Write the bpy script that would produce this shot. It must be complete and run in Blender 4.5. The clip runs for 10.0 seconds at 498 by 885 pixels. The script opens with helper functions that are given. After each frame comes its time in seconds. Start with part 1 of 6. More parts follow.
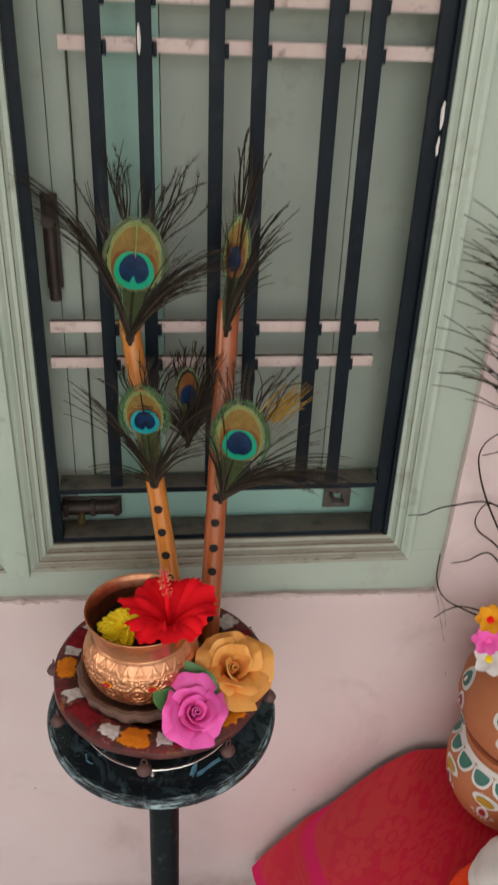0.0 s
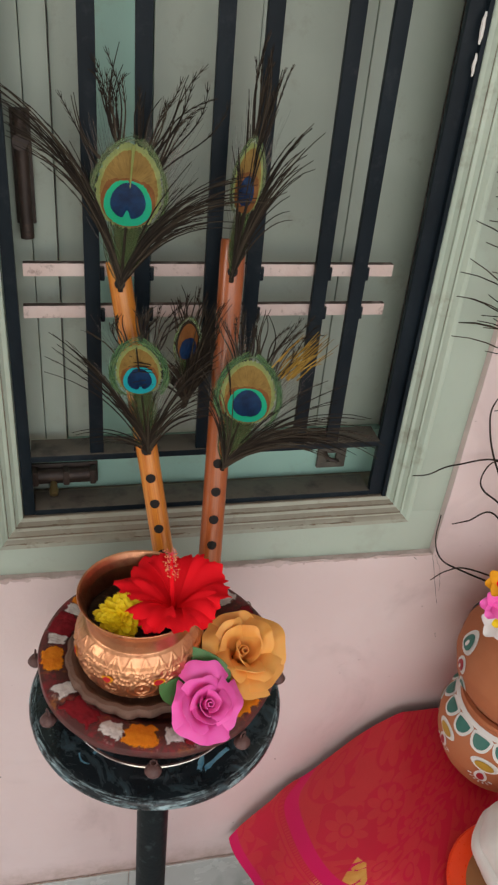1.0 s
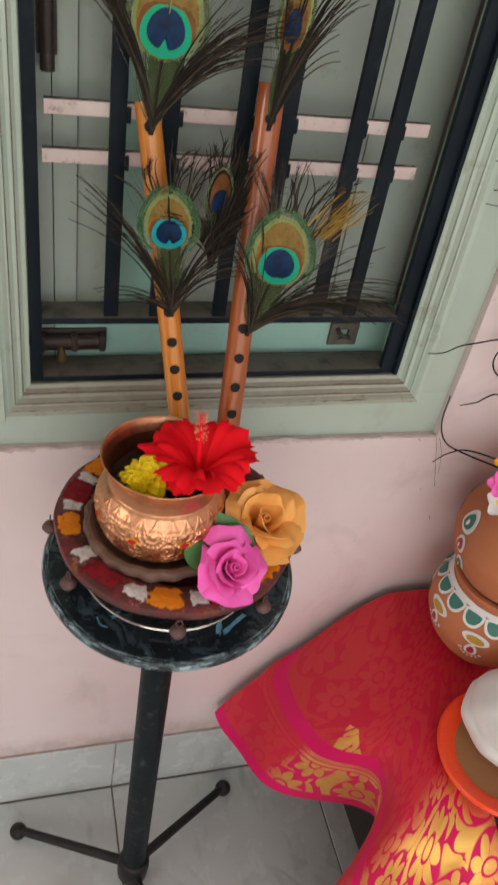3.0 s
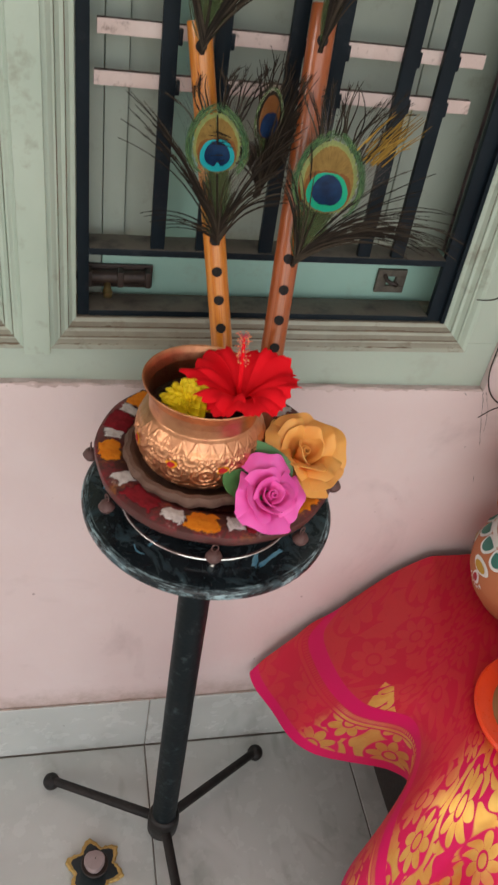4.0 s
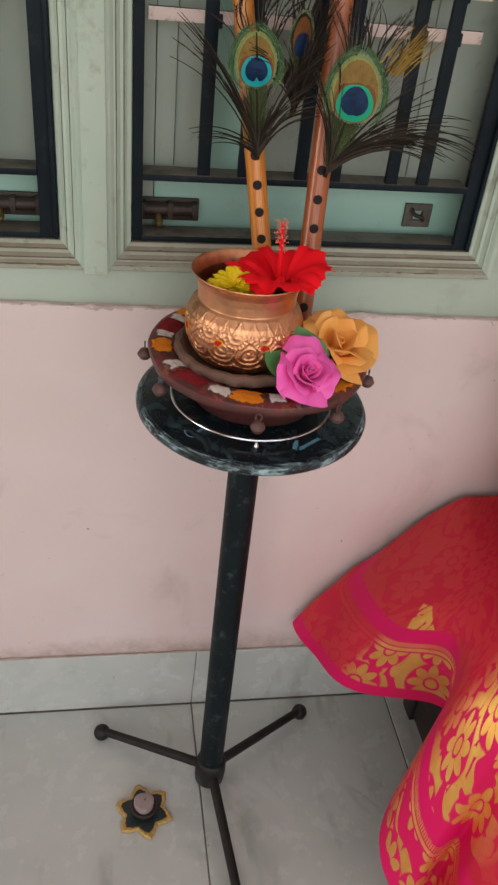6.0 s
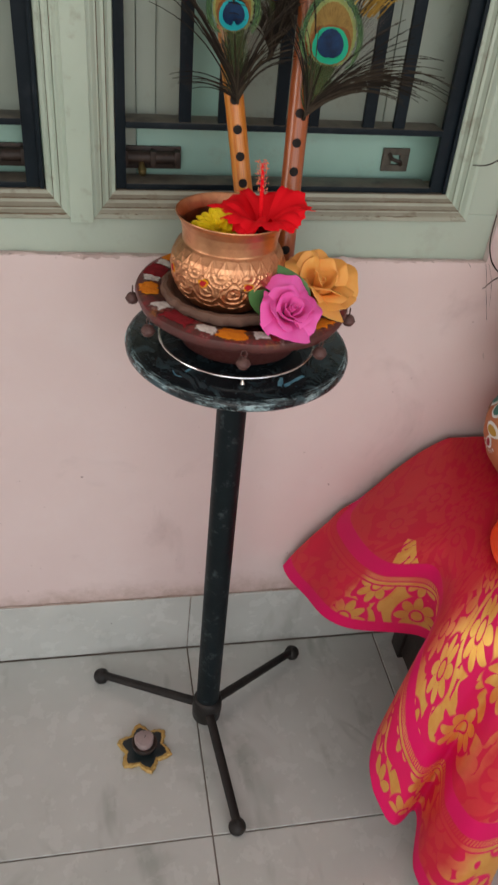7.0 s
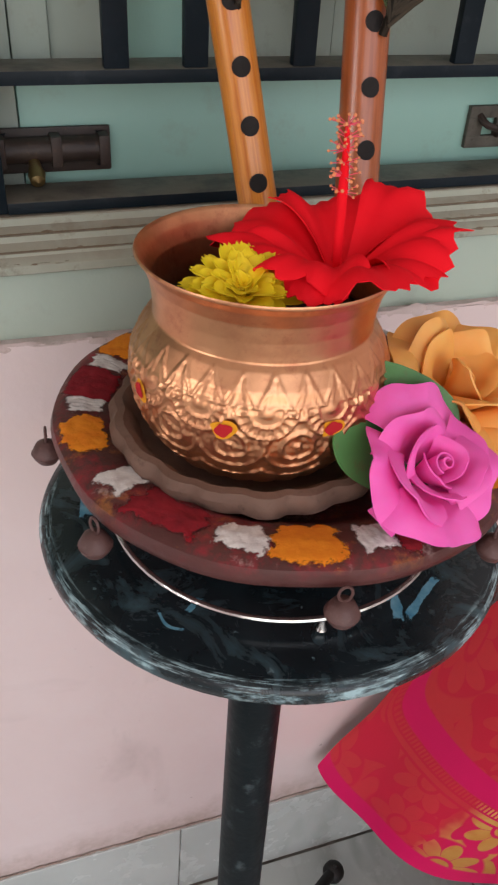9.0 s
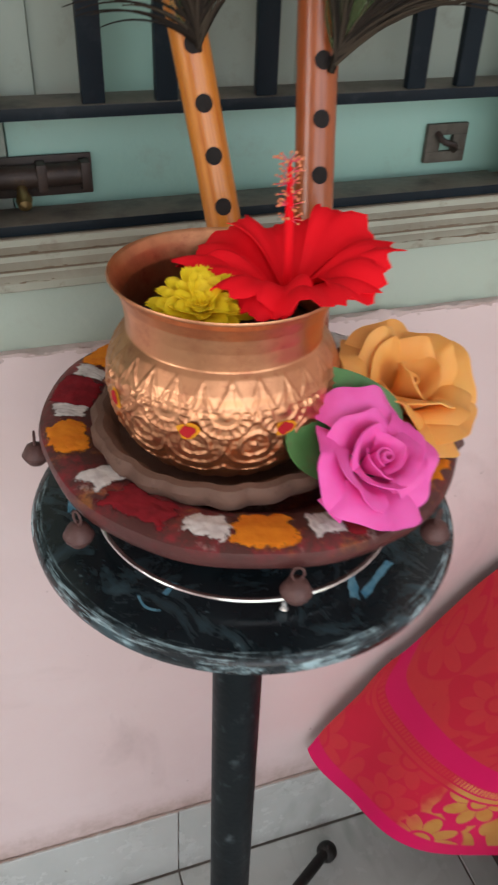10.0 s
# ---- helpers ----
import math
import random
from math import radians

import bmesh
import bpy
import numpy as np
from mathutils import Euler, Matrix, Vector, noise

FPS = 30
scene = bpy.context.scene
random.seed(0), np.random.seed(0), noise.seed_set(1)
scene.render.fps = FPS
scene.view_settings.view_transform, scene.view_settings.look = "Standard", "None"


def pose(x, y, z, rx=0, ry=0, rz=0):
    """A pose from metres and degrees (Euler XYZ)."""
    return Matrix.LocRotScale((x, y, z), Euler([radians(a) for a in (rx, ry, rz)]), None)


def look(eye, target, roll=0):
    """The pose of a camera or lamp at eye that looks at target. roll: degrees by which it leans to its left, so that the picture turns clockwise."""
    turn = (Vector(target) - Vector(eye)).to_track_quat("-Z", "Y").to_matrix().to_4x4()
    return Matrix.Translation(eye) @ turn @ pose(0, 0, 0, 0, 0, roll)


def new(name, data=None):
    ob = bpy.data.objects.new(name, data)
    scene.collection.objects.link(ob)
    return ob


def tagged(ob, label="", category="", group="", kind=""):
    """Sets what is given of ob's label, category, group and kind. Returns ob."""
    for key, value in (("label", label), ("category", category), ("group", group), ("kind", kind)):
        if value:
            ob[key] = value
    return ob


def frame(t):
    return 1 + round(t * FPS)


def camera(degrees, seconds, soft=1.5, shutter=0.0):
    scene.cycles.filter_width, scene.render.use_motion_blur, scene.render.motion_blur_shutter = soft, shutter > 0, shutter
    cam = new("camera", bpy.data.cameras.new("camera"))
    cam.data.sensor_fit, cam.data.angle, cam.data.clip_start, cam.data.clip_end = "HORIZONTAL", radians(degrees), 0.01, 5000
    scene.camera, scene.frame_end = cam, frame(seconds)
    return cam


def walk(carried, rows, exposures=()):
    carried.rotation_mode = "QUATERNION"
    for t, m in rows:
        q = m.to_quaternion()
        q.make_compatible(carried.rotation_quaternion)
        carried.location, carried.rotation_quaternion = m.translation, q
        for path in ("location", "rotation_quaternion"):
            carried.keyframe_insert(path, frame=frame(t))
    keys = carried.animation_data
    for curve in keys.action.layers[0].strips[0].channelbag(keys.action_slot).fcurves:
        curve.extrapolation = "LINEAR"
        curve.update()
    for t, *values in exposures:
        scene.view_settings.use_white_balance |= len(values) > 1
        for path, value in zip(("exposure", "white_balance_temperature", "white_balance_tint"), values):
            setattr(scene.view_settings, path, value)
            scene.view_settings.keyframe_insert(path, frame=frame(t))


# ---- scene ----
cam = camera(34.8, 10.0, soft=2.3, shutter=0.6)
PATH = [
    (0, (0.001, 0.311, 1.267), (0.229, 2.038, 0.284), 3.7),
    (0.5, (-0.052, 0.359, 1.239), (0.317, 2.018, 0.184), 5.5),
    (1, (-0.07, 0.4, 1.233), (0.381, 2.017, 0.146), 7.0),
    (1.5, (-0.082, 0.41, 1.232), (0.407, 2.003, 0.126), 7.4),
    (2, (-0.104, 0.417, 1.217), (0.442, 1.976, 0.089), 8.8),
    (3.3, (-0.131, 0.397, 1.176), (0.432, 1.841, -0.089), 12.6),
    (3.5, (-0.13, 0.389, 1.169), (0.396, 1.843, -0.1), 12.0),
    (4, (-0.127, 0.371, 1.138), (0.34, 1.85, -0.125), 11.2),
    (4.5, (-0.123, 0.356, 1.115), (0.302, 1.823, -0.176), 10.6),
    (5, (-0.124, 0.317, 1.064), (0.26, 1.793, -0.23), 9.7),
    (5.2, (-0.129, 0.299, 1.061), (0.237, 1.815, -0.192), 9.0),
    (6.3, (-0.141, 0.211, 1.052), (0.227, 1.806, -0.098), 7.4),
    (6.5, (-0.138, 0.2, 1.051), (0.228, 1.791, -0.104), 7.1),
    (7, (-0.144, 0.191, 1.048), (0.248, 1.734, -0.163), 7.1),
    (7.4, (-0.139, 0.266, 1.057), (0.254, 1.79, -0.177), 6.7),
    (7.7, (-0.13, 0.365, 1.064), (0.319, 1.971, -0.04), 5.9),
    (8, (-0.135, 0.489, 1.039), (0.351, 2.077, -0.076), 4.4),
    (8.2, (-0.131, 0.541, 1.006), (0.368, 2.144, -0.081), 4.2),
    (8.5, (-0.121, 0.591, 0.946), (0.446, 2.121, -0.211), 5.2),
    (8.7, (-0.115, 0.595, 0.913), (0.469, 2.118, -0.245), 5.0),
    (9, (-0.119, 0.601, 0.895), (0.474, 2.112, -0.274), 5.0),
    (9.5, (-0.122, 0.6, 0.899), (0.469, 2.11, -0.272), 4.5),
    (10, (-0.114, 0.567, 0.918), (0.469, 2.08, -0.253), 3.7),
]
walk(cam, [(t, look(eye, target, roll)) for t, eye, target, roll in PATH], [(0.0, -0.14, 6500, 10), (1.0, -0.04, 6500, 10), (2.0, 0.0, 6500, 10), (4.0, 0.0, 6500, 10), (6.5, -0.18, 6550, 10), (7.5, -0.21, 6550, 10), (8.0, -0.12, 6450, 11), (9.0, 0.08, 6250, 12), (10.0, 0.08, 6200, 10)])

# ---- light ----
world = bpy.data.worlds.new("world")
scene.world = world
world.use_nodes = True
wn = world.node_tree
sky = wn.nodes.new("ShaderNodeTexSky")
sky.sky_type, sky.sun_disc = "NISHITA", False
sky.sun_elevation, sky.sun_rotation = radians(40), radians(200)
wn.nodes["Background"].inputs["Strength"].default_value = 0.12
wn.links.new(sky.outputs["Color"], wn.nodes["Background"].inputs["Color"])


def area_light(name, eye, target, w, h, power, colour):
    d = bpy.data.lights.new(name, "AREA")
    d.shape, d.size, d.size_y, d.energy, d.color = "RECTANGLE", w, h, power, colour
    ob = new(name, d)
    ob.matrix_world = look(eye, target)
    return ob


ROOM = (-5.8, 2.4, -1.9, 1.0, 2.7)      # x0 x1 y0 y1 height
# added fill lamp in place of the room's soft bounced light
area_light("fill_south", (0.2, -1.86, 1.35), (0.2, 1.0, 0.9), 4.0, 2.3, 39, (1.0, 0.93, 0.875))
area_light("daylight_west", (-5.76, -0.75, 1.6), (0.3, 1.0, 0.8), 2.1, 1.6, 51, (1.0, 0.93, 0.87))


# ---- materials ----
class Nodes:
    """A small wrapper for writing node materials."""

    def __init__(self, name):
        self.m = bpy.data.materials.new(name)
        self.m.use_nodes = True
        self.t = self.m.node_tree
        self.b = self.t.nodes["Principled BSDF"]

    def add(self, kind, **sets):
        n = self.t.nodes.new("ShaderNode" + kind)
        for k, v in sets.items():
            if k in n.inputs:
                n.inputs[k].default_value = v
        return n

    def link(self, a, b):
        self.t.links.new(a, b)

    def coords(self, which="Object"):
        return self.add("TexCoord").outputs[which]

    def noise(self, scale, detail=4.0, rough=0.55, vec=None, distortion=0.0):
        n = self.add("TexNoise")
        n.inputs["Scale"].default_value = scale
        n.inputs["Detail"].default_value = detail
        n.inputs["Roughness"].default_value = rough
        n.inputs["Distortion"].default_value = distortion
        if vec is not None:
            self.link(vec, n.inputs["Vector"])
        return n.outputs["Fac"]

    def ramp(self, fac, stops):
        r = self.add("ValToRGB")
        e = r.color_ramp.elements
        while len(e) < len(stops):
            e.new(0.5)
        for el, (p, c) in zip(e, stops):
            el.position = p
            el.color = (*c, 1) if len(c) == 3 else c
        self.link(fac, r.inputs["Fac"])
        return r.outputs["Color"]

    def mask(self, fac, lo, hi):
        r = self.add("MapRange")
        r.inputs["From Min"].default_value, r.inputs["From Max"].default_value = lo, hi
        self.link(fac, r.inputs["Value"])
        return r.outputs["Result"]

    def math(self, op, a, b=None, c=None):
        n = self.add("Math")
        n.operation = op
        for k, v in enumerate((a, b, c)):
            if v is None:
                continue
            if isinstance(v, (int, float)):
                n.inputs[k].default_value = v
            else:
                self.link(v, n.inputs[k])
        return n.outputs[0]

    def mix(self, fac, a, b):
        n = self.add("Mix")
        n.data_type = "RGBA"
        for k, v in ((0, fac), (6, a), (7, b)):
            if isinstance(v, tuple):
                n.inputs[k].default_value = (*v, 1)
            elif isinstance(v, (int, float)):
                n.inputs[k].default_value = v
            else:
                self.link(v, n.inputs[k])
        return n.outputs[2]

    def bump(self, height, strength=0.3, dist=0.002, after=None):
        n = self.add("Bump")
        n.inputs["Strength"].default_value = strength
        n.inputs["Distance"].default_value = dist
        self.link(height, n.inputs["Height"])
        if after is not None:
            self.link(after, n.inputs["Normal"])
        return n.outputs["Normal"]

    def done(self, colour=None, rough=0.6, metal=0.0, normal=None, **more):
        for key, v in (("Base Color", colour), ("Roughness", rough), ("Metallic", metal), ("Normal", normal)):
            if v is None:
                continue
            if isinstance(v, tuple):
                self.b.inputs[key].default_value = (*v, 1)
            elif isinstance(v, (int, float)):
                self.b.inputs[key].default_value = v
            else:
                self.link(v, self.b.inputs[key])
        for k, v in more.items():
            self.b.inputs[k.replace("_", " ")].default_value = v
        return self.m


def plain(name, c1, c2, scale, rough=0.6, metal=0.0, bump=0.2, fine=220.0, dist=0.001, **more):
    """Two-scale mottled surface with a fine relief."""
    n = Nodes(name)
    v = n.coords()
    big = n.noise(scale, 5, 0.6, v)
    small = n.noise(fine, 3, 0.6, v)
    f = n.math("ADD", n.math("MULTIPLY", n.mask(big, 0.3, 0.7), 0.75), n.math("MULTIPLY", small, 0.25))
    col = n.mix(f, c1, c2)
    r = n.math("ADD", n.math("MULTIPLY", small, 0.18), rough - 0.09)
    return n.done(col, r, metal, n.bump(small, bump, dist), **more)


def stained(name, c1, c2, dirt, scale, amount, rough=0.6, bump=0.25, top_dust=None, **more):
    """Painted surface with dirt stains and a brushed relief; top_dust greys what faces up."""
    n = Nodes(name)
    v = n.coords()
    big = n.noise(scale, 5, 0.6, v)
    fine = n.noise(160, 4, 0.6, v)
    col = n.mix(n.mask(big, 0.3, 0.7), c1, c2)
    st = n.math("MULTIPLY", n.mask(n.noise(scale * 4.3, 6, 0.7, v), 0.56, 0.76), amount)
    col = n.mix(st, col, dirt)
    if top_dust:
        sep = n.add("SeparateXYZ")
        n.link(n.add("NewGeometry").outputs["Normal"], sep.inputs[0])
        up = n.math("MULTIPLY", n.mask(sep.outputs["Z"], 0.5, 0.95), n.mask(n.noise(45, 4, 0.6, v), 0.15, 0.5))
        col = n.mix(up, col, top_dust)
    return n.done(col, n.math("ADD", n.math("MULTIPLY", fine, 0.2), rough - 0.1), 0.0, n.bump(fine, bump, 0.001), **more)


def powder_material(name, c1, c2, cover=0.30):
    """Loose powder that thins out towards the edge of its patch."""
    n = Nodes(name)
    v = n.coords()
    sep = n.add("SeparateXYZ")
    n.link(n.coords("UV"), sep.inputs[0])
    du = n.math("MINIMUM", sep.outputs[0], n.math("SUBTRACT", 1.0, sep.outputs[0]))
    dv = n.math("MINIMUM", sep.outputs[1], n.math("SUBTRACT", 1.0, sep.outputs[1]))
    edge = n.math("MULTIPLY", n.math("MINIMUM", du, dv), 2.2)
    rag = n.math("ADD", n.math("MULTIPLY", n.noise(260, 4, 0.7, v), 0.5), n.math("MULTIPLY", n.noise(900, 2, 0.6, v), 0.4))
    fine = n.noise(500, 3, 0.6, v)
    n.link(n.mask(n.math("SUBTRACT", n.math("ADD", edge, cover), rag), -0.03, 0.10), n.b.inputs["Alpha"])
    return n.done(n.mix(n.mask(n.noise(120, 4, 0.6, v), 0.35, 0.65), c1, c2), 0.95, 0.0, n.bump(fine, 0.5, 0.0006))


def wall_material():
    n = Nodes("pink_wall_paint")
    v = n.coords()
    col = n.mix(n.mask(n.noise(2.2, 5, 0.6, v), 0.3, 0.7), (0.715, 0.585, 0.57), (0.785, 0.66, 0.645))
    col = n.mix(n.math("MULTIPLY", n.mask(n.noise(9, 6, 0.65, v), 0.5, 0.75), 0.3), col, (0.82, 0.745, 0.735))
    specks = n.math("MULTIPLY", n.mask(n.noise(62, 3, 0.5, v), 0.715, 0.76), 0.75)
    col = n.mix(specks, col, (0.3, 0.2, 0.18))
    col = n.mix(n.math("MULTIPLY", n.mask(n.noise(17, 5, 0.75, v), 0.64, 0.8), 0.35), col, (0.47, 0.36, 0.34))
    sep = n.add("SeparateXYZ")
    n.link(n.add("NewGeometry").outputs["Normal"], sep.inputs[0])
    dust = n.math("MULTIPLY", n.mask(sep.outputs["Z"], 0.25, 0.8), n.mask(n.noise(38, 5, 0.7, v), 0.3, 0.62))
    col = n.mix(n.math("MULTIPLY", dust, 0.45), col, (0.33, 0.25, 0.20))
    # soft smudges, and splashed dirt above the skirting
    col = n.mix(n.math("MULTIPLY", n.math("MULTIPLY", n.mask(n.noise(7, 4, 0.6, v, 0.8), 0.56, 0.72), n.noise(60, 4, 0.7, v)), 0.75), col, (0.46, 0.36, 0.345))
    pos = n.add("SeparateXYZ")
    n.link(v, pos.inputs[0])
    splash = n.math("MULTIPLY", n.mask(n.math("SUBTRACT", pos.outputs["Z"], n.math("MULTIPLY", n.noise(9, 5, 0.7, v), 0.10)), 0.105, 0.075), n.mask(n.noise(30, 4, 0.7, v), 0.25, 0.6))
    col = n.mix(n.math("MULTIPLY", splash, 0.75), col, (0.42, 0.31, 0.26))
    h = n.math("ADD", n.noise(11, 4, 0.6, v), n.math("MULTIPLY", n.noise(110, 4, 0.6, v), 0.25))
    return n.done(col, 0.62, 0.0, n.bump(h, 0.35, 0.003))


def marble_material():
    n = Nodes("white_marble_tile")
    v = n.coords()
    rnd = n.add("ObjectInfo").outputs["Random"]
    comb = n.add("CombineXYZ")
    n.link(n.math("MULTIPLY", rnd, 37.0), comb.inputs[0])
    n.link(n.math("MULTIPLY", rnd, 91.0), comb.inputs[1])
    add = n.add("VectorMath")
    n.link(v, add.inputs[0])
    n.link(comb.outputs[0], add.inputs[1])
    p = add.outputs[0]
    cloud = n.noise(7, 6, 0.6, p)
    vein = n.math("ABSOLUTE", n.math("SUBTRACT", n.noise(3.4, 4, 0.55, p, 1.0), 0.5))
    patch = n.mask(n.noise(5.0, 3, 0.5, p), 0.49, 0.64)
    vm = n.math("MULTIPLY", n.mask(vein, 0.035, 0.0), patch)
    col = n.mix(n.mask(cloud, 0.3, 0.7), (0.495, 0.53, 0.505), (0.58, 0.61, 0.585))
    col = n.mix(n.math("MULTIPLY", vm, 0.5), col, (0.30, 0.33, 0.30))
    slant = n.add("Mapping")
    slant.inputs["Rotation"].default_value = (0, radians(28), radians(48))
    slant.inputs["Scale"].default_value = (1.0, 0.34, 0.6)
    n.link(p, slant.inputs["Vector"])
    smudge = n.mask(n.noise(21, 3, 0.55, slant.outputs["Vector"]), 0.60, 0.75)
    col = n.mix(n.math("MULTIPLY", smudge, 0.55), col, (0.27, 0.30, 0.27))
    col = n.mix(n.math("MULTIPLY", n.mask(n.noise(80, 3, 0.5, p), 0.74, 0.78), 0.8), col, (0.09, 0.08, 0.07))
    return n.done(col, n.math("ADD", n.math("MULTIPLY", n.noise(30, 4, 0.6, p), 0.2), 0.16), 0.0,
                  n.bump(n.noise(14, 3, 0.5, p), 0.05, 0.002))


def stand_top_material():
    n = Nodes("worn_black_enamel")
    v = n.coords()
    base = n.mix(n.mask(n.noise(16, 5, 0.65, v), 0.35, 0.7), (0.006, 0.011, 0.014), (0.018, 0.03, 0.036))
    smear = n.math("MULTIPLY", n.mask(n.noise(26, 6, 0.7, v, 1.5), 0.52, 0.74), 0.75)
    col = n.mix(smear, base, (0.085, 0.165, 0.195))
    sep = n.add("SeparateXYZ")
    n.link(v, sep.inputs[0])
    rad = n.math("SQRT", n.math("ADD", n.math("POWER", sep.outputs[0], 2.0), n.math("POWER", sep.outputs[1], 2.0)))
    ang = n.math("ARCTAN2", sep.outputs[1], sep.outputs[0])
    comb = n.add("CombineXYZ")
    n.link(n.math("MULTIPLY", ang, 1.6), comb.inputs[0])
    n.link(n.math("MULTIPLY", rad, 260.0), comb.inputs[1])
    streak = n.mask(n.noise(2.4, 5, 0.7, comb.outputs[0]), 0.5, 0.6)
    # pale wear streaks along the rim, brightened to paint in its highlight
    edge = n.math("MULTIPLY", n.mask(rad, 0.1070, 0.1090), n.math("MULTIPLY", streak, n.mask(n.noise(70, 4, 0.7, v), 0.35, 0.55)))
    col = n.mix(n.math("MULTIPLY", edge, 0.95), col, (0.42, 0.60, 0.64))
    chips = n.mask(n.noise(150, 3, 0.6, v), 0.68, 0.72)
    col = n.mix(n.math("MULTIPLY", chips, 0.5), col, (0.22, 0.33, 0.36))
    return n.done(col, n.math("ADD", n.math("MULTIPLY", smear, 0.6), 0.26), 0.0, n.bump(n.noise(90, 4, 0.6, v), 0.12, 0.001))


def copper_material():
    n = Nodes("polished_copper")
    v = n.coords()
    tarn = n.mask(n.noise(38, 5, 0.65, v), 0.45, 0.75)
    col = n.mix(tarn, (0.76, 0.39, 0.205), (0.56, 0.25, 0.13))
    stain = n.math("MULTIPLY", n.mask(n.noise(120, 4, 0.75, v), 0.55, 0.72), 0.6)
    col = n.mix(stain, col, (0.5, 0.17, 0.09))
    return n.done(col, n.math("ADD", n.math("MULTIPLY", tarn, 0.16), 0.34), 1.0, n.bump(n.noise(150, 3, 0.6, v), 0.12, 0.0008))


def bamboo_material(name, c1, c2, c3):
    n = Nodes(name)
    v = n.coords("Generated")
    mp = n.add("Mapping")
    mp.inputs["Scale"].default_value = (26, 26, 1.1)
    n.link(v, mp.inputs["Vector"])
    grain = n.noise(1.0, 6, 0.65, mp.outputs["Vector"])
    blot = n.noise(7, 4, 0.6, v)
    col = n.mix(n.mask(grain, 0.35, 0.65), c1, c2)
    col = n.mix(n.math("MULTIPLY", n.mask(blot, 0.5, 0.72), 0.65), col, c3)
    return n.done(col, 0.3, 0.0, n.bump(grain, 0.08, 0.0006), Coat_Weight=0.4, Coat_Roughness=0.10)


def brocade_material():
    """Shot crimson silk; hem and stripe of magenta; woven zari flowers and scrolls that show as metal."""
    n = Nodes("crimson_zari_brocade")
    uv = n.coords("UV")
    sep = n.add("SeparateXYZ")
    n.link(uv, sep.inputs[0])
    u, w = sep.outputs[0], sep.outputs[1]

    def flowers(scale, petals):
        vo = n.add("TexVoronoi")
        vo.voronoi_dimensions = "2D"
        vo.inputs["Scale"].default_value = scale
        vo.inputs["Randomness"].default_value = 0.45
        n.link(uv, vo.inputs["Vector"])
        d = n.add("VectorMath")
        d.operation = "SUBTRACT"
        n.link(uv, d.inputs[0])
        n.link(vo.outputs["Position"], d.inputs[1])
        s2 = n.add("SeparateXYZ")
        n.link(d.outputs[0], s2.inputs[0])
        ang = n.math("ARCTAN2", s2.outputs[1], s2.outputs[0])
        r = n.math("MULTIPLY", n.math("SQRT", n.math("ADD", n.math("POWER", s2.outputs[0], 2.0), n.math("POWER", s2.outputs[1], 2.0))), scale)
        lobe = n.math("MULTIPLY", n.math("ABSOLUTE", n.math("COSINE", n.math("MULTIPLY", ang, petals / 2))), 0.17)
        edge = n.math("SUBTRACT", n.math("ADD", lobe, 0.23), r)
        body = n.mask(edge, -0.008, 0.008)
        core = n.mask(n.math("ABSOLUTE", n.math("SUBTRACT", r, 0.12)), 0.016, 0.026)
        rib = n.mask(n.math("ABSOLUTE", n.math("COSINE", n.math("MULTIPLY", ang, petals / 2))), 0.03, 0.1)
        return n.math("MULTIPLY", n.math("MULTIPLY", body, core), n.math("MAXIMUM", rib, n.mask(r, 0.13, 0.1))), r

    f1, r1 = flowers(13.0, 8)
    # rounded leaves between the flowers, parted by thin red lines
    bend = n.add("TexNoise")
    bend.inputs["Scale"].default_value = 16
    bend.inputs["Detail"].default_value = 0.0
    n.link(uv, bend.inputs["Vector"])
    push = n.add("VectorMath")
    push.operation = "MULTIPLY_ADD"
    n.link(bend.outputs["Color"], push.inputs[0])
    push.inputs[1].default_value = (0.05, 0.05, 0)
    n.link(uv, push.inputs[2])
    turned = n.add("Mapping")
    turned.inputs["Rotation"].default_value = (0, 0, radians(32))
    turned.inputs["Scale"].default_value = (1.0, 0.55, 1.0)
    n.link(push.outputs[0], turned.inputs["Vector"])
    cells = n.add("TexVoronoi")
    cells.voronoi_dimensions = "2D"
    cells.inputs["Scale"].default_value = 66
    cells.inputs["Randomness"].default_value = 0.8
    n.link(turned.outputs[0], cells.inputs["Vector"])
    leaf_cell = n.mask(cells.outputs["Distance"], 0.64, 0.60)
    vine = n.mask(n.math("ABSOLUTE", n.math("SUBTRACT", n.noise(20, 0.0, 0.4, uv, 0.6), 0.5)), 0.165, 0.155)
    leaves = n.math("MULTIPLY", n.math("MULTIPLY", leaf_cell, vine), n.mask(r1, 0.42, 0.45))
    zari = n.math("MAXIMUM", f1, leaves)
    # hem, stripe and the beaded line, by the height above the hem
    hem = n.mask(w, 0.019, 0.017)
    stripe = n.math("MULTIPLY", n.mask(w, 0.098, 0.0995), n.mask(w, 0.1225, 0.121))
    beads = n.math("MULTIPLY", n.math("MULTIPLY", n.mask(w, 0.090, 0.0905), n.mask(w, 0.098, 0.0975)),
                   n.mask(n.math("SINE", n.math("MULTIPLY", u, 1700.0)), -0.2, 0.2))
    lines = n.math("MULTIPLY", n.mask(w, 0.083, 0.0835), n.mask(w, 0.0885, 0.088))
    clear = n.math("SUBTRACT", 1.0, n.math("MAXIMUM", hem, stripe))
    band = n.math("MULTIPLY", n.mask(w, 0.080, 0.081), n.mask(w, 0.0985, 0.098))
    zari = n.math("MULTIPLY", zari, n.math("SUBTRACT", 1.0, band))
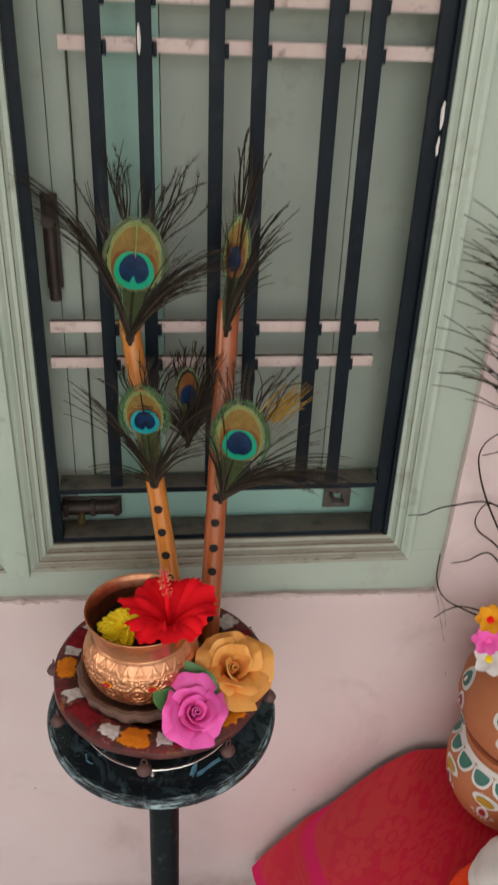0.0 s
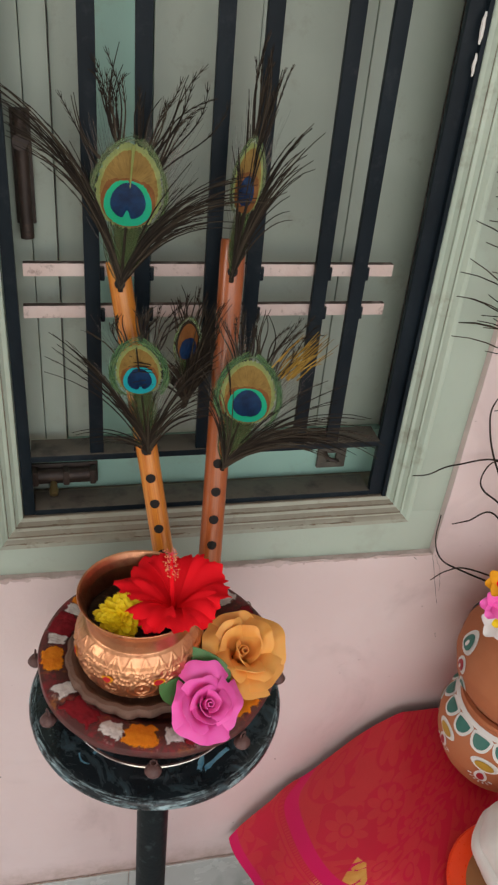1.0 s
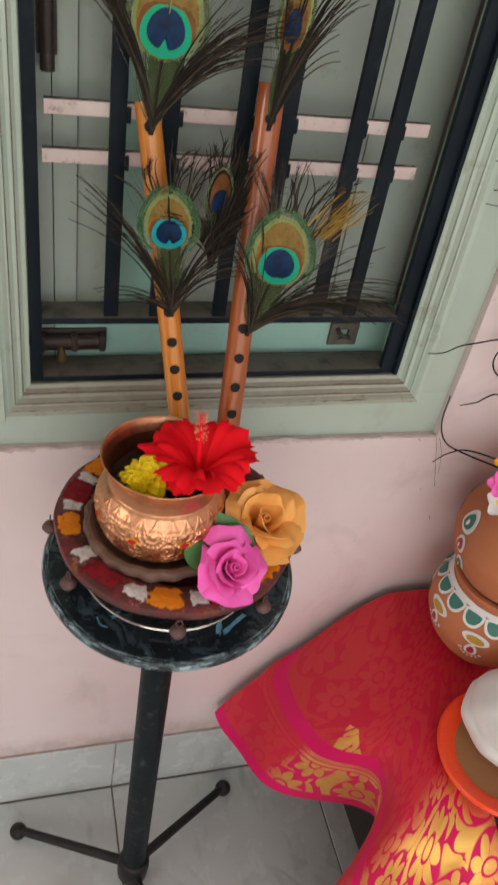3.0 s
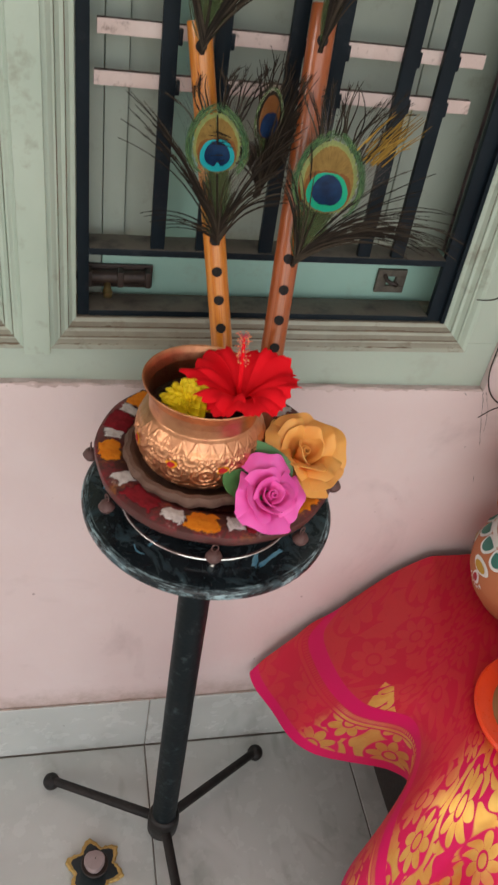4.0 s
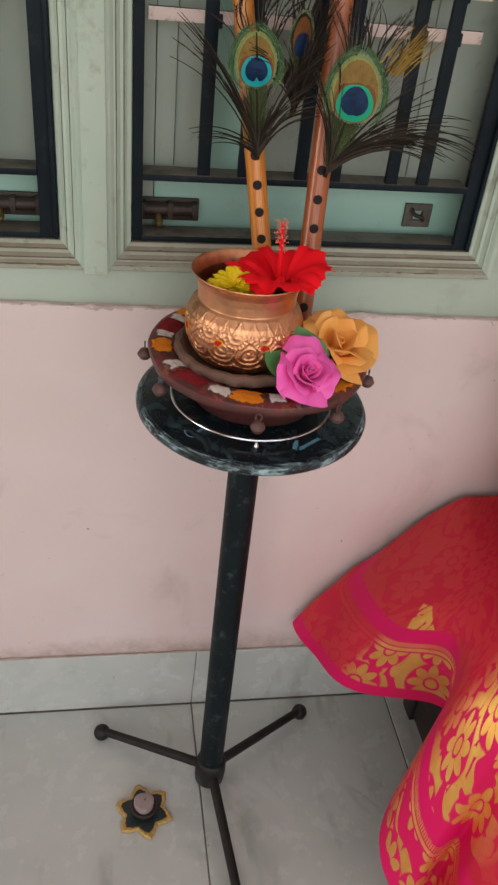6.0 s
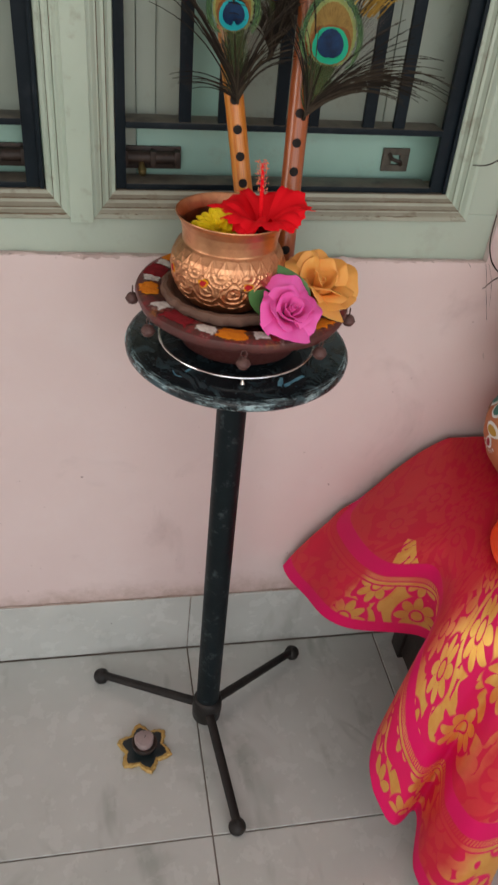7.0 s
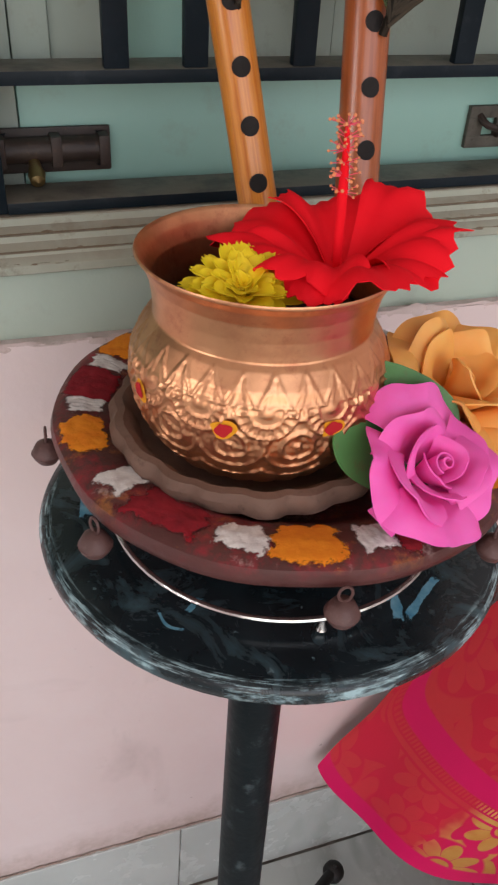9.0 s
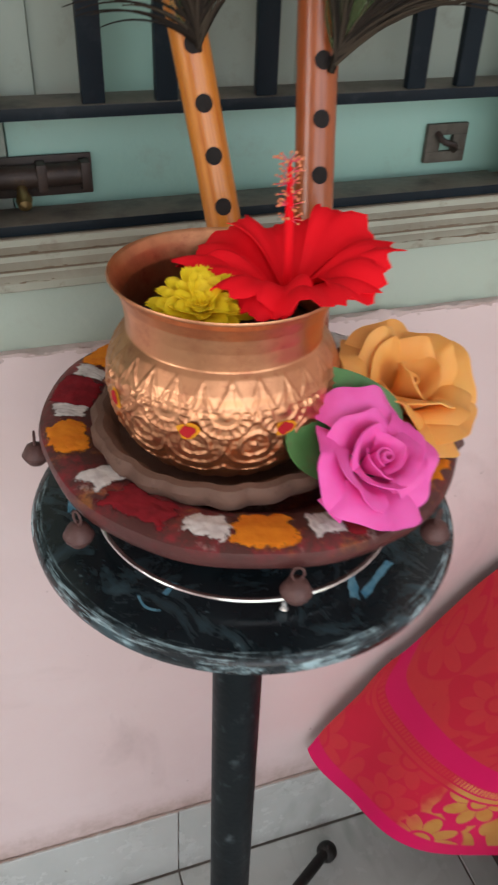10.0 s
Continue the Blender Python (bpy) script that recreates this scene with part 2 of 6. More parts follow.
    zari = n.math("MULTIPLY", n.math("MAXIMUM", zari, n.math("MAXIMUM", beads, lines)), clear)
    mott = n.noise(5.5, 4, 0.6, uv)
    silk = n.mix(n.mask(mott, 0.35, 0.65), (0.66, 0.012, 0.055), (0.62, 0.016, 0.042))
    silk = n.mix(n.math("MAXIMUM", hem, stripe), silk, (0.74, 0.002, 0.125))
    weave = n.noise(900, 2, 0.5, uv)
    silk = n.mix(n.math("MULTIPLY", weave, 0.15), silk, (0.30, 0.01, 0.02))
    # red core thread throughout; gilt zones paint in where the zari catches light
    def span(v, a0, a1, b0, b1):
        return n.math("MULTIPLY", n.mask(v, a0, a1), n.mask(v, b1, b0))
    wob = n.math("MULTIPLY", n.math("SUBTRACT", n.noise(24, 3, 0.6, uv), 0.5), 0.05)
    uu, ww = n.math("ADD", u, wob), n.math("ADD", w, wob)
    border = n.math("MULTIPLY", span(uu, 0.135, 0.155, 0.285, 0.305), n.mask(w, 0.0985, 0.097))
    # a three-cornered spray of leaves above the stripe
    lean = n.math("MULTIPLY", n.math("SUBTRACT", w, 0.122), 0.42)
    us = n.math("ADD", u, n.math("MULTIPLY", lean, 2.2))
    spray = n.math("MULTIPLY", n.math("MULTIPLY", n.mask(n.math("SUBTRACT", us, lean), 0.163, 0.165), n.mask(n.math("ADD", us, lean), 0.221, 0.219)),
                   n.math("MULTIPLY", n.mask(w, 0.1225, 0.1235), n.mask(w, 0.166, 0.164)))
    zari = n.math("MAXIMUM", zari, n.math("MULTIPLY", spray, n.mask(cells.outputs["Distance"], 0.53, 0.49)))
    panel = n.math("MULTIPLY", span(uu, 0.39, 0.46, 0.56, 0.615), n.mask(ww, 0.36, 0.31))
    panel = n.math("MAXIMUM", panel, n.math("MULTIPLY", span(uu, 0.65, 0.69, 0.78, 0.83), n.mask(ww, 0.30, 0.24)))
    # all zones whose lit sheen is put into the weave as gold
    gold = n.math("MAXIMUM", border, n.math("MAXIMUM", spray, panel))
    core = n.mix(n.mask(n.noise(260, 3, 0.6, uv), 0.35, 0.7), (0.66, 0.048, 0.045), (0.61, 0.040, 0.045))
    silk = n.mix(n.math("MULTIPLY", gold, 0.8), silk, (0.72, 0.003, 0.115))
    col = n.mix(n.math("MULTIPLY", zari, 0.32), silk, core)
    h = n.math("ADD", n.math("MULTIPLY", weave, 0.3), n.math("MULTIPLY", zari, 0.6))
    normal = n.bump(h, 0.3, 0.0006)
    gilt = n.add("BsdfPrincipled")
    n.link(n.mix(n.mask(n.noise(35, 3, 0.6, uv), 0.35, 0.65), (0.92, 0.64, 0.17), (0.84, 0.48, 0.10)), gilt.inputs["Base Color"])
    gilt.inputs["Metallic"].default_value, gilt.inputs["Roughness"].default_value = 1.0, 0.58
    n.link(normal, gilt.inputs["Normal"])
    both = n.add("MixShader")
    n.link(n.math("MULTIPLY", zari, n.math("ADD", n.math("MULTIPLY", gold, 0.84), 0.03)), both.inputs[0])
    n.link(n.b.outputs[0], both.inputs[1])
    n.link(gilt.outputs[0], both.inputs[2])
    n.link(both.outputs[0], n.t.nodes["Material Output"].inputs["Surface"])
    return n.done(col, 0.55, 0.0, normal, Specular_IOR_Level=0.25)


def urli_material():
    """Dark brown painted clay, dusted all over with spilled powders."""
    n = Nodes("powder_dusted_brown_clay")
    v = n.coords()
    fine = n.noise(240, 4, 0.65, v)
    col = n.mix(n.mask(n.noise(24, 5, 0.6, v), 0.3, 0.7), (0.07, 0.022, 0.02), (0.125, 0.038, 0.034))
    sep = n.add("SeparateXYZ")
    n.link(n.add("NewGeometry").outputs["Normal"], sep.inputs[0])
    up = n.mask(sep.outputs["Z"], -0.2, 0.7)
    off = n.add("Mapping")
    off.inputs["Location"].default_value = (3.1, 7.7, 1.3)
    n.link(v, off.inputs["Vector"])
    for vec, scale, lo, hi, amount, c in ((v, 34, 0.50, 0.68, 0.85, (0.33, 0.02, 0.035)), (off.outputs["Vector"], 40, 0.56, 0.72, 0.75, (0.50, 0.20, 0.04)), (v, 62, 0.60, 0.74, 0.7, (0.55, 0.42, 0.38))):
        m = n.mask(n.math("ADD", n.noise(scale, 6, 0.75, vec), n.math("MULTIPLY", n.math("SUBTRACT", fine, 0.5), 0.3)), lo, hi)
        col = n.mix(n.math("MULTIPLY", n.math("MULTIPLY", m, up), amount), col, c)
    return n.done(col, n.math("ADD", n.math("MULTIPLY", fine, 0.5), 0.18), 0.0, n.bump(fine, 0.4, 0.0008))


def barb_material(name, a, b, c, cover=1.0):
    """Feather barbs, each its own shade; cover below one lets light through the finest ones."""
    n = Nodes(name)
    rnd = n.add("NewGeometry").outputs["Random Per Island"]
    col = n.ramp(rnd, [(0.0, a), (0.55, b), (1.0, c)])
    return n.done(col, 0.65, 0.0, Alpha=cover, Specular_IOR_Level=0.12)


M_WALL = wall_material()
M_MARBLE = marble_material()
M_GROUT = plain("grey_grout", (0.16, 0.14, 0.125), (0.28, 0.25, 0.22), 14, 0.9)
M_CEIL = plain("white_ceiling_paint", (0.72, 0.72, 0.70), (0.8, 0.8, 0.78), 2, 0.8)
M_BAND = stained("pale_green_plaster", (0.45, 0.555, 0.465), (0.53, 0.62, 0.53), (0.3, 0.27, 0.22), 3.5, 0.35, 0.55)
M_FRAME = stained("pale_green_gloss_paint", (0.43, 0.54, 0.445), (0.52, 0.62, 0.52), (0.20, 0.16, 0.10), 7, 0.65, 0.33, 0.2, (0.30, 0.27, 0.20))
M_SILL = stained("dust_streaked_green_paint", (0.30, 0.315, 0.245), (0.44, 0.465, 0.38), (0.13, 0.10, 0.06), 11, 0.95, 0.55, 0.3, (0.24, 0.20, 0.15))
M_SHUTTER = stained("greyed_green_shutter_paint", (0.315, 0.375, 0.32), (0.38, 0.445, 0.385), (0.2, 0.18, 0.13), 6, 0.55, 0.5)
M_SHUTLIGHT = stained("light_green_shutter_paint", (0.28, 0.49, 0.42), (0.34, 0.55, 0.48), (0.24, 0.23, 0.18), 5, 0.4, 0.45)
M_IRON = stained("black_grille_enamel", (0.006, 0.011, 0.016), (0.011, 0.019, 0.026), (0.06, 0.07, 0.08), 12, 0.3, 0.42, 0.3, (0.15, 0.135, 0.11), Specular_IOR_Level=0.15)
M_STRIP = stained("chipped_pinkish_primer", (0.60, 0.48, 0.44), (0.70, 0.60, 0.56), (0.15, 0.09, 0.07), 22, 0.95, 0.7, 0.4, (0.1, 0.07, 0.06))
M_RUST = stained("rusted_brown_metal", (0.020, 0.013, 0.010), (0.045, 0.028, 0.021), (0.12, 0.07, 0.045), 40, 0.7, 0.55, 0.5)
M_LATCH = stained("paint_smeared_rust", (0.050, 0.043, 0.034), (0.11, 0.10, 0.08), (0.02, 0.015, 0.012), 70, 0.9, 0.75, 0.6)
M_LEDGE = stained("crumbling_pink_plaster", (0.52, 0.40, 0.37), (0.70, 0.59, 0.56), (0.16, 0.10, 0.08), 18, 0.95, 0.8, 0.8)
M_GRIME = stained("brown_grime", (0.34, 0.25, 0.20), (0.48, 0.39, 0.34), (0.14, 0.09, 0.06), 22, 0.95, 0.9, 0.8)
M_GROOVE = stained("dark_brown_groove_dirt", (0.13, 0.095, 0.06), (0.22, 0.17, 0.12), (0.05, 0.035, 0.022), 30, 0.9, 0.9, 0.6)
M_BRASS = plain("dull_brass", (0.6, 0.46, 0.22), (0.4, 0.28, 0.12), 80, 0.35, 1.0)
M_ENAMEL = stand_top_material()
M_POLE = stained("scuffed_black_pole_paint", (0.004, 0.008, 0.010), (0.009, 0.015, 0.018), (0.13, 0.17, 0.18), 14, 0.5, 0.45, 0.25, Specular_IOR_Level=0.15)
M_LEG = stained("dusty_black_iron", (0.009, 0.009, 0.009), (0.022, 0.019, 0.017), (0.08, 0.065, 0.055), 30, 0.5, 0.5, 0.4, Specular_IOR_Level=0.3)
M_STEEL = plain("bright_steel", (0.78, 0.78, 0.76), (0.6, 0.6, 0.6), 60, 0.2, 1.0)
M_COPPER = copper_material()
M_URLI = urli_material()
M_SAUCER = stained("dull_brown_clay", (0.135, 0.074, 0.052), (0.20, 0.115, 0.083), (0.04, 0.022, 0.016), 40, 0.7, 0.75, 0.6)
M_BELL = stained("brown_rusty_bell_metal", (0.085, 0.038, 0.034), (0.14, 0.068, 0.06), (0.24, 0.15, 0.13), 90, 0.6, 0.5, 0.4)
M_KUMKUM = powder_material("crimson_kumkum_powder", (0.20, 0.003, 0.010), (0.30, 0.008, 0.018))
M_KUMDOT = plain("crimson_kumkum_dot", (0.45, 0.006, 0.012), (0.55, 0.012, 0.02), 90, 0.9)
M_TURMERIC = powder_material("orange_turmeric_powder", (0.80, 0.215, 0.003), (0.88, 0.29, 0.008))
M_TURDOT = plain("yellow_turmeric_dot", (0.80, 0.30, 0.004), (0.9, 0.42, 0.012), 90, 0.9)
M_RICE = powder_material("white_rice_powder", (0.58, 0.53, 0.51), (0.82, 0.79, 0.76), 0.20)
M_SOIL = plain("dark_wet_filling", (0.012, 0.008, 0.006), (0.05, 0.03, 0.02), 150, 0.5, bump=0.8, dist=0.003)
M_FLUTE_A = bamboo_material("honey_bamboo", (0.70, 0.28, 0.035), (0.58, 0.18, 0.018), (0.44, 0.10, 0.012))
M_FLUTE_B = bamboo_material("russet_bamboo", (0.42, 0.115, 0.030), (0.34, 0.085, 0.020), (0.22, 0.046, 0.011))
M_HOLE = plain("black_hole_and_wick", (0.004, 0.003, 0.003), (0.012, 0.008, 0.006), 200, 0.8)
M_BROCADE = brocade_material()
M_TABLE = stained("black_brown_wood", (0.012, 0.008, 0.007), (0.025, 0.016, 0.013), (0.06, 0.04, 0.03), 12, 0.4, 0.5)
M_TERRA = plain("terracotta", (0.42, 0.13, 0.05), (0.50, 0.18, 0.075), 16, 0.7, bump=0.3)
M_WHITEP = plain("white_craft_paint", (0.72, 0.72, 0.68), (0.8, 0.8, 0.77), 60, 0.5)
M_TEALP = plain("teal_craft_paint", (0.02, 0.13, 0.10), (0.04, 0.19, 0.15), 70, 0.45)
M_REDP = plain("maroon_craft_paint", (0.30, 0.01, 0.025), (0.4, 0.02, 0.03), 70, 0.45)
M_OCHREP = plain("ochre_craft_paint", (0.42, 0.24, 0.02), (0.5, 0.3, 0.03), 70, 0.45)
M_ORANGEP = plain("orange_red_gloss_paint", (0.95, 0.06, 0.010), (1.0, 0.09, 0.015), 30, 0.3)
M_PINKROSE = plain("magenta_foam_petal", (1.0, 0.11, 0.52), (1.0, 0.18, 0.60), 60, 0.6, bump=0.1, Subsurface_Weight=0.25, Subsurface_Radius=(0.010, 0.004, 0.008))
M_ORROSE = plain("peach_foam_petal", (1.0, 0.44, 0.09), (1.0, 0.52, 0.145), 60, 0.6, bump=0.1, Subsurface_Weight=0.25, Subsurface_Radius=(0.012, 0.007, 0.003), Subsurface_Scale=0.2)
M_HIB = plain("scarlet_petal", (0.99, 0.010, 0.022), (0.95, 0.006, 0.016), 70, 0.7, bump=0.15, Specular_IOR_Level=0.15)
M_STAMEN = plain("coral_stamen", (0.88, 0.07, 0.14), (0.9, 0.16, 0.20), 120, 0.5)
M_POLLEN = plain("golden_pollen", (0.88, 0.26, 0.16), (0.9, 0.42, 0.14), 300, 0.7)
M_YELLOW = plain("yellow_petal", (1.0, 0.75, 0.012), (1.0, 0.67, 0.010), 90, 0.6, Specular_IOR_Level=0.3, Subsurface_Weight=0.3, Subsurface_Radius=(0.010, 0.008, 0.001), Subsurface_Scale=0.2)
M_LEAF = stained("green_leaf", (0.065, 0.20, 0.055), (0.10, 0.27, 0.08), (0.16, 0.10, 0.05), 30, 0.6, 0.5)
M_WAX = plain("mauve_wax", (0.27, 0.21, 0.205), (0.36, 0.29, 0.285), 60, 0.5)
M_TEALDARK = plain("dark_teal_enamel", (0.008, 0.010, 0.011), (0.014, 0.03, 0.034), 40, 0.4)
M_GLITTER = plain("gold_glitter_edge", (0.42, 0.26, 0.06), (0.6, 0.42, 0.15), 300, 0.5, 0.3, bump=0.9)
M_BARB = barb_material("brown_feather_barb", (0.010, 0.008, 0.006), (0.024, 0.018, 0.013), (0.060, 0.048, 0.032))
M_VANE = barb_material("green_feather_vane", (0.030, 0.055, 0.018), (0.075, 0.115, 0.042), (0.075, 0.060, 0.034), 0.72)
M_HALO = barb_material("lilac_grey_barb", (0.085, 0.14, 0.055), (0.14, 0.21, 0.085), (0.20, 0.19, 0.15), 0.55)
M_CUP = barb_material("leaf_green_barb", (0.030, 0.085, 0.040), (0.070, 0.165, 0.070), (0.17, 0.24, 0.10), 0.7)
M_DOWN = barb_material("downy_grey_barb", (0.13, 0.12, 0.09), (0.2, 0.18, 0.15), (0.25, 0.22, 0.22), 0.6)


def eye_material(name, c1, c2, rough, metal, lines=0.3):
    """Silky feather field: fine barb lines that run out from the quill."""
    n = Nodes(name)
    mp = n.add("Mapping")
    mp.inputs["Scale"].default_value = (150, 2.5, 1)
    n.link(n.coords("UV"), mp.inputs["Vector"])
    line = n.noise(1.0, 3, 0.6, mp.outputs["Vector"], 0.4)
    col = n.mix(n.mask(n.noise(90, 4, 0.6, n.coords()), 0.3, 0.7), c1, c2)
    col = n.mix(n.math("MULTIPLY", n.mask(line, 0.48, 0.7), lines), col, tuple(0.4 * c for c in c1))
    return n.done(col, rough, metal, n.bump(line, 0.35, 0.0005), Specular_IOR_Level=0.15)


M_OCELLUS_G = eye_material("olive_green_eye_field", (0.17, 0.22, 0.075), (0.24, 0.29, 0.11), 0.45, 0.1)
M_OCELLUS_P = eye_material("yellow_green_eye_line", (0.20, 0.24, 0.065), (0.28, 0.32, 0.11), 0.5, 0.1)
M_OCELLUS_B = eye_material("bronze_eye_field", (0.19, 0.115, 0.026), (0.27, 0.175, 0.048), 0.45, 0.1, 0.55)
M_OCELLUS_C = eye_material("copper_brown_eye_field", (0.135, 0.052, 0.014), (0.20, 0.085, 0.024), 0.42, 0.2)
M_OCELLUS_T = eye_material("teal_green_eye_ring", (0.006, 0.34, 0.13), (0.008, 0.31, 0.22), 0.35, 0.15, 0.15)
M_GILD = barb_material("golden_barb_tip", (0.13, 0.075, 0.012), (0.28, 0.17, 0.03), (0.44, 0.29, 0.06))
M_OCELLUS_Q = eye_material("turquoise_eye_ring", (0.008, 0.30, 0.36), (0.012, 0.36, 0.38), 0.35, 0.15, 0.15)
M_OCELLUS_D = eye_material("deep_blue_eye", (0.003, 0.010, 0.038), (0.005, 0.038, 0.11), 0.3, 0.15, 0.2)
M_TURQ = powder_material("turquoise_paint_smear", (0.08, 0.28, 0.42), (0.22, 0.48, 0.60), 0.04)


# ---- building helpers ----
def place_of(ob):
    """Where an object lies in the world."""
    if ob is None:
        return Matrix.Identity(4)
    return place_of(ob.parent) @ ob.matrix_parent_inverse @ ob.matrix_basis


def thing(name, label, category, at=(0, 0, 0), group="", kind=""):
    ob = new(name)
    ob.empty_display_size = 0.02
    ob.location = at
    return tagged(ob, label, category, group, kind)


def smooth_mesh(me, angle=40):
    me.polygons.foreach_set("use_smooth", [True] * len(me.polygons))
    me.set_sharp_from_angle(angle=radians(angle))


def link_mesh(name, me, parent=None, m=None):
    ob = new(name, me)
    if parent is not None:
        ob.parent = parent
        ob.matrix_parent_inverse = place_of(parent).inverted()
    if m is not None:
        ob.matrix_basis = m
    return ob


def part(name, bm, material, parent, label="", angle=40, kind=""):
    me = bpy.data.meshes.new(name)
    bmesh.ops.recalc_face_normals(bm, faces=bm.faces)
    bm.to_mesh(me)
    bm.free()
    me.materials.append(material)
    smooth_mesh(me, angle)
    return tagged(link_mesh(name, me, parent), label, kind=kind)


def box(bm, x0, x1, y0, y1, z0, z1, bevel=0.0):
    made = bmesh.ops.create_cube(bm, size=1.0)["verts"]
    for v in made:
        v.co = Vector(((x0 + x1) / 2 + v.co.x * (x1 - x0), (y0 + y1) / 2 + v.co.y * (y1 - y0), (z0 + z1) / 2 + v.co.z * (z1 - z0)))
    if bevel:
        edges = list({e for v in made for e in v.link_edges})
        bmesh.ops.bevel(bm, geom=edges, offset=bevel, segments=2, affect="EDGES", profile=0.6)
    return bm


def lathe(profile, n=48, at=(0, 0, 0), shape=None, cap=False):
    """A surface of revolution about z through at; shape(a, r, z) may change the radius."""
    bm = bmesh.new()
    rows = []
    for r, z in profile:
        row = []
        for k in range(n):
            a = 2 * math.pi * k / n
            rr = shape(a, r, z) if shape else r
            row.append(bm.verts.new((at[0] + rr * math.cos(a), at[1] + rr * math.sin(a), at[2] + z)))
        rows.append(row)
    for p, q in zip(rows, rows[1:]):
        for k in range(n):
            bm.faces.new((p[k], p[(k + 1) % n], q[(k + 1) % n], q[k]))
    if cap:
        bm.faces.new(rows[0])
        bm.faces.new(rows[-1])
    return bm


def tube(bm, points, radii, n=8):
    """A round bar along points, capped."""
    pts = [Vector(p) for p in points]
    if isinstance(radii, (int, float)):
        radii = [radii] * len(pts)
    rows = []
    side = None
    for i, p in enumerate(pts):
        d = (pts[min(i + 1, len(pts) - 1)] - pts[max(i - 1, 0)]).normalized()
        if side is None:
            side = d.orthogonal().normalized()
        side = (side - d * side.dot(d)).normalized()
        up = d.cross(side)
        rows.append([bm.verts.new(p + (side * math.cos(2 * math.pi * k / n) + up * math.sin(2 * math.pi * k / n)) * radii[i]) for k in range(n)])
    for p, q in zip(rows, rows[1:]):
        for k in range(n):
            bm.faces.new((p[k], p[(k + 1) % n], q[(k + 1) % n], q[k]))
    bm.faces.new(rows[0][::-1])
    bm.faces.new(rows[-1])
    return bm


def curve_points(ctrl, n):
    """Catmull-Rom through a few control points."""
    c = [Vector(p) for p in ctrl]
    c = [2 * c[0] - c[1]] + c + [2 * c[-1] - c[-2]]
    out = []
    segs = len(c) - 3
    for i in range(n + 1):
        f = min(i / n * segs, segs - 1e-6)
        k, t = int(f), f - int(f)
        a, b, d, e = c[k:k + 4]
        out.append(0.5 * (2 * b + (d - a) * t + (2 * a - 5 * b + 4 * d - e) * t * t + (3 * b - a - 3 * d + e) * t ** 3))
    return out


def grid(bm, fn, nu, nv, uv=None):
    """A sheet of nu x nv quads: fn(s, t) gives the place, uv(s, t) the pattern coordinate."""
    rows = [[bm.verts.new(fn(i / nu, j / nv)) for i in range(nu + 1)] for j in range(nv + 1)]
    layer = bm.loops.layers.uv.verify() if uv else None
    for j in range(nv):
        for i in range(nu):
            f = bm.faces.new((rows[j][i], rows[j][i + 1], rows[j + 1][i + 1], rows[j + 1][i]))
            if uv:
                for loop, (a, b) in zip(f.loops, ((i, j), (i + 1, j), (i + 1, j + 1), (i, j + 1))):
                    loop[layer].uv = uv(a / nu, b / nv)
    return bm


# ---- room shell ----
X0, X1, Y0, Y1, H = ROOM
LEDGE, EDGE_R, EDGE_L, TOP = 0.673, 0.323, -0.64, 2.02     # recess in the plaster round the window
SILL, LEFT, RIGHT, HEAD = 0.7445, -0.1105, 0.2565, 1.92       # opening of the right-hand light
LEFT2, RIGHT2 = -0.55, -0.181                              # opening of the other light

wall_north = thing("wall_north", "pink painted plaster wall with scuffs below the window", "wall", (0, Y1, 0), kind="structure")


def rough_edge_panel(x0, x1, z0, z1, y0, y1):
    """A plaster panel whose front arrises wander a little."""
    bm = bmesh.new()
    box(bm, x0, x1, y0, y1, z0, z1)
    bmesh.ops.subdivide_edges(bm, edges=[e for e in bm.edges if abs(e.verts[0].co.x - e.verts[1].co.x) > 0.05 or abs(e.verts[0].co.z - e.verts[1].co.z) > 0.05],
                              cuts=60, use_grid_fill=True)
    for v in bm.verts:
        if abs(v.co.y - y0) < 1e-5:
            if (abs(v.co.z - LEDGE) < 1e-4 and v.co.x < EDGE_R - 1e-4) or (abs(v.co.x - EDGE_R) < 1e-4 and v.co.z > LEDGE + 1e-4 and x0 >= EDGE_R):
                q = v.co * 26
                v.co.y += 0.0022 + 0.0022 * noise.noise(q)
                v.co.z += 0.0018 * noise.noise(q * 1.7 + Vector((3, 1, 7))) if abs(v.co.z - LEDGE) < 1e-4 else 0
                v.co.x += 0.0015 * noise.noise(q * 1.3) if abs(v.co.x - EDGE_R) < 1e-4 else 0
    return bm


part("plaster_panel", rough_edge_panel(X0, EDGE_R, 0, LEDGE, Y1, Y1 + 0.16), M_WALL, wall_north)
part("plaster_panel", rough_edge_panel(EDGE_R, X1, 0, H, Y1, Y1 + 0.16), M_WALL, wall_north)
part("plaster_panel", box(bmesh.new(), X0, EDGE_L, Y1, Y1 + 0.16, LEDGE, H), M_WALL, wall_north)
part("plaster_panel", box(bmesh.new(), EDGE_L, EDGE_R, Y1, Y1 + 0.16, TOP, H), M_WALL, wall_north)
part("masonry_backing", box(bmesh.new(), EDGE_L, EDGE_R, Y1 + 0.12, Y1 + 0.16, LEDGE, TOP), M_WALL, wall_north)


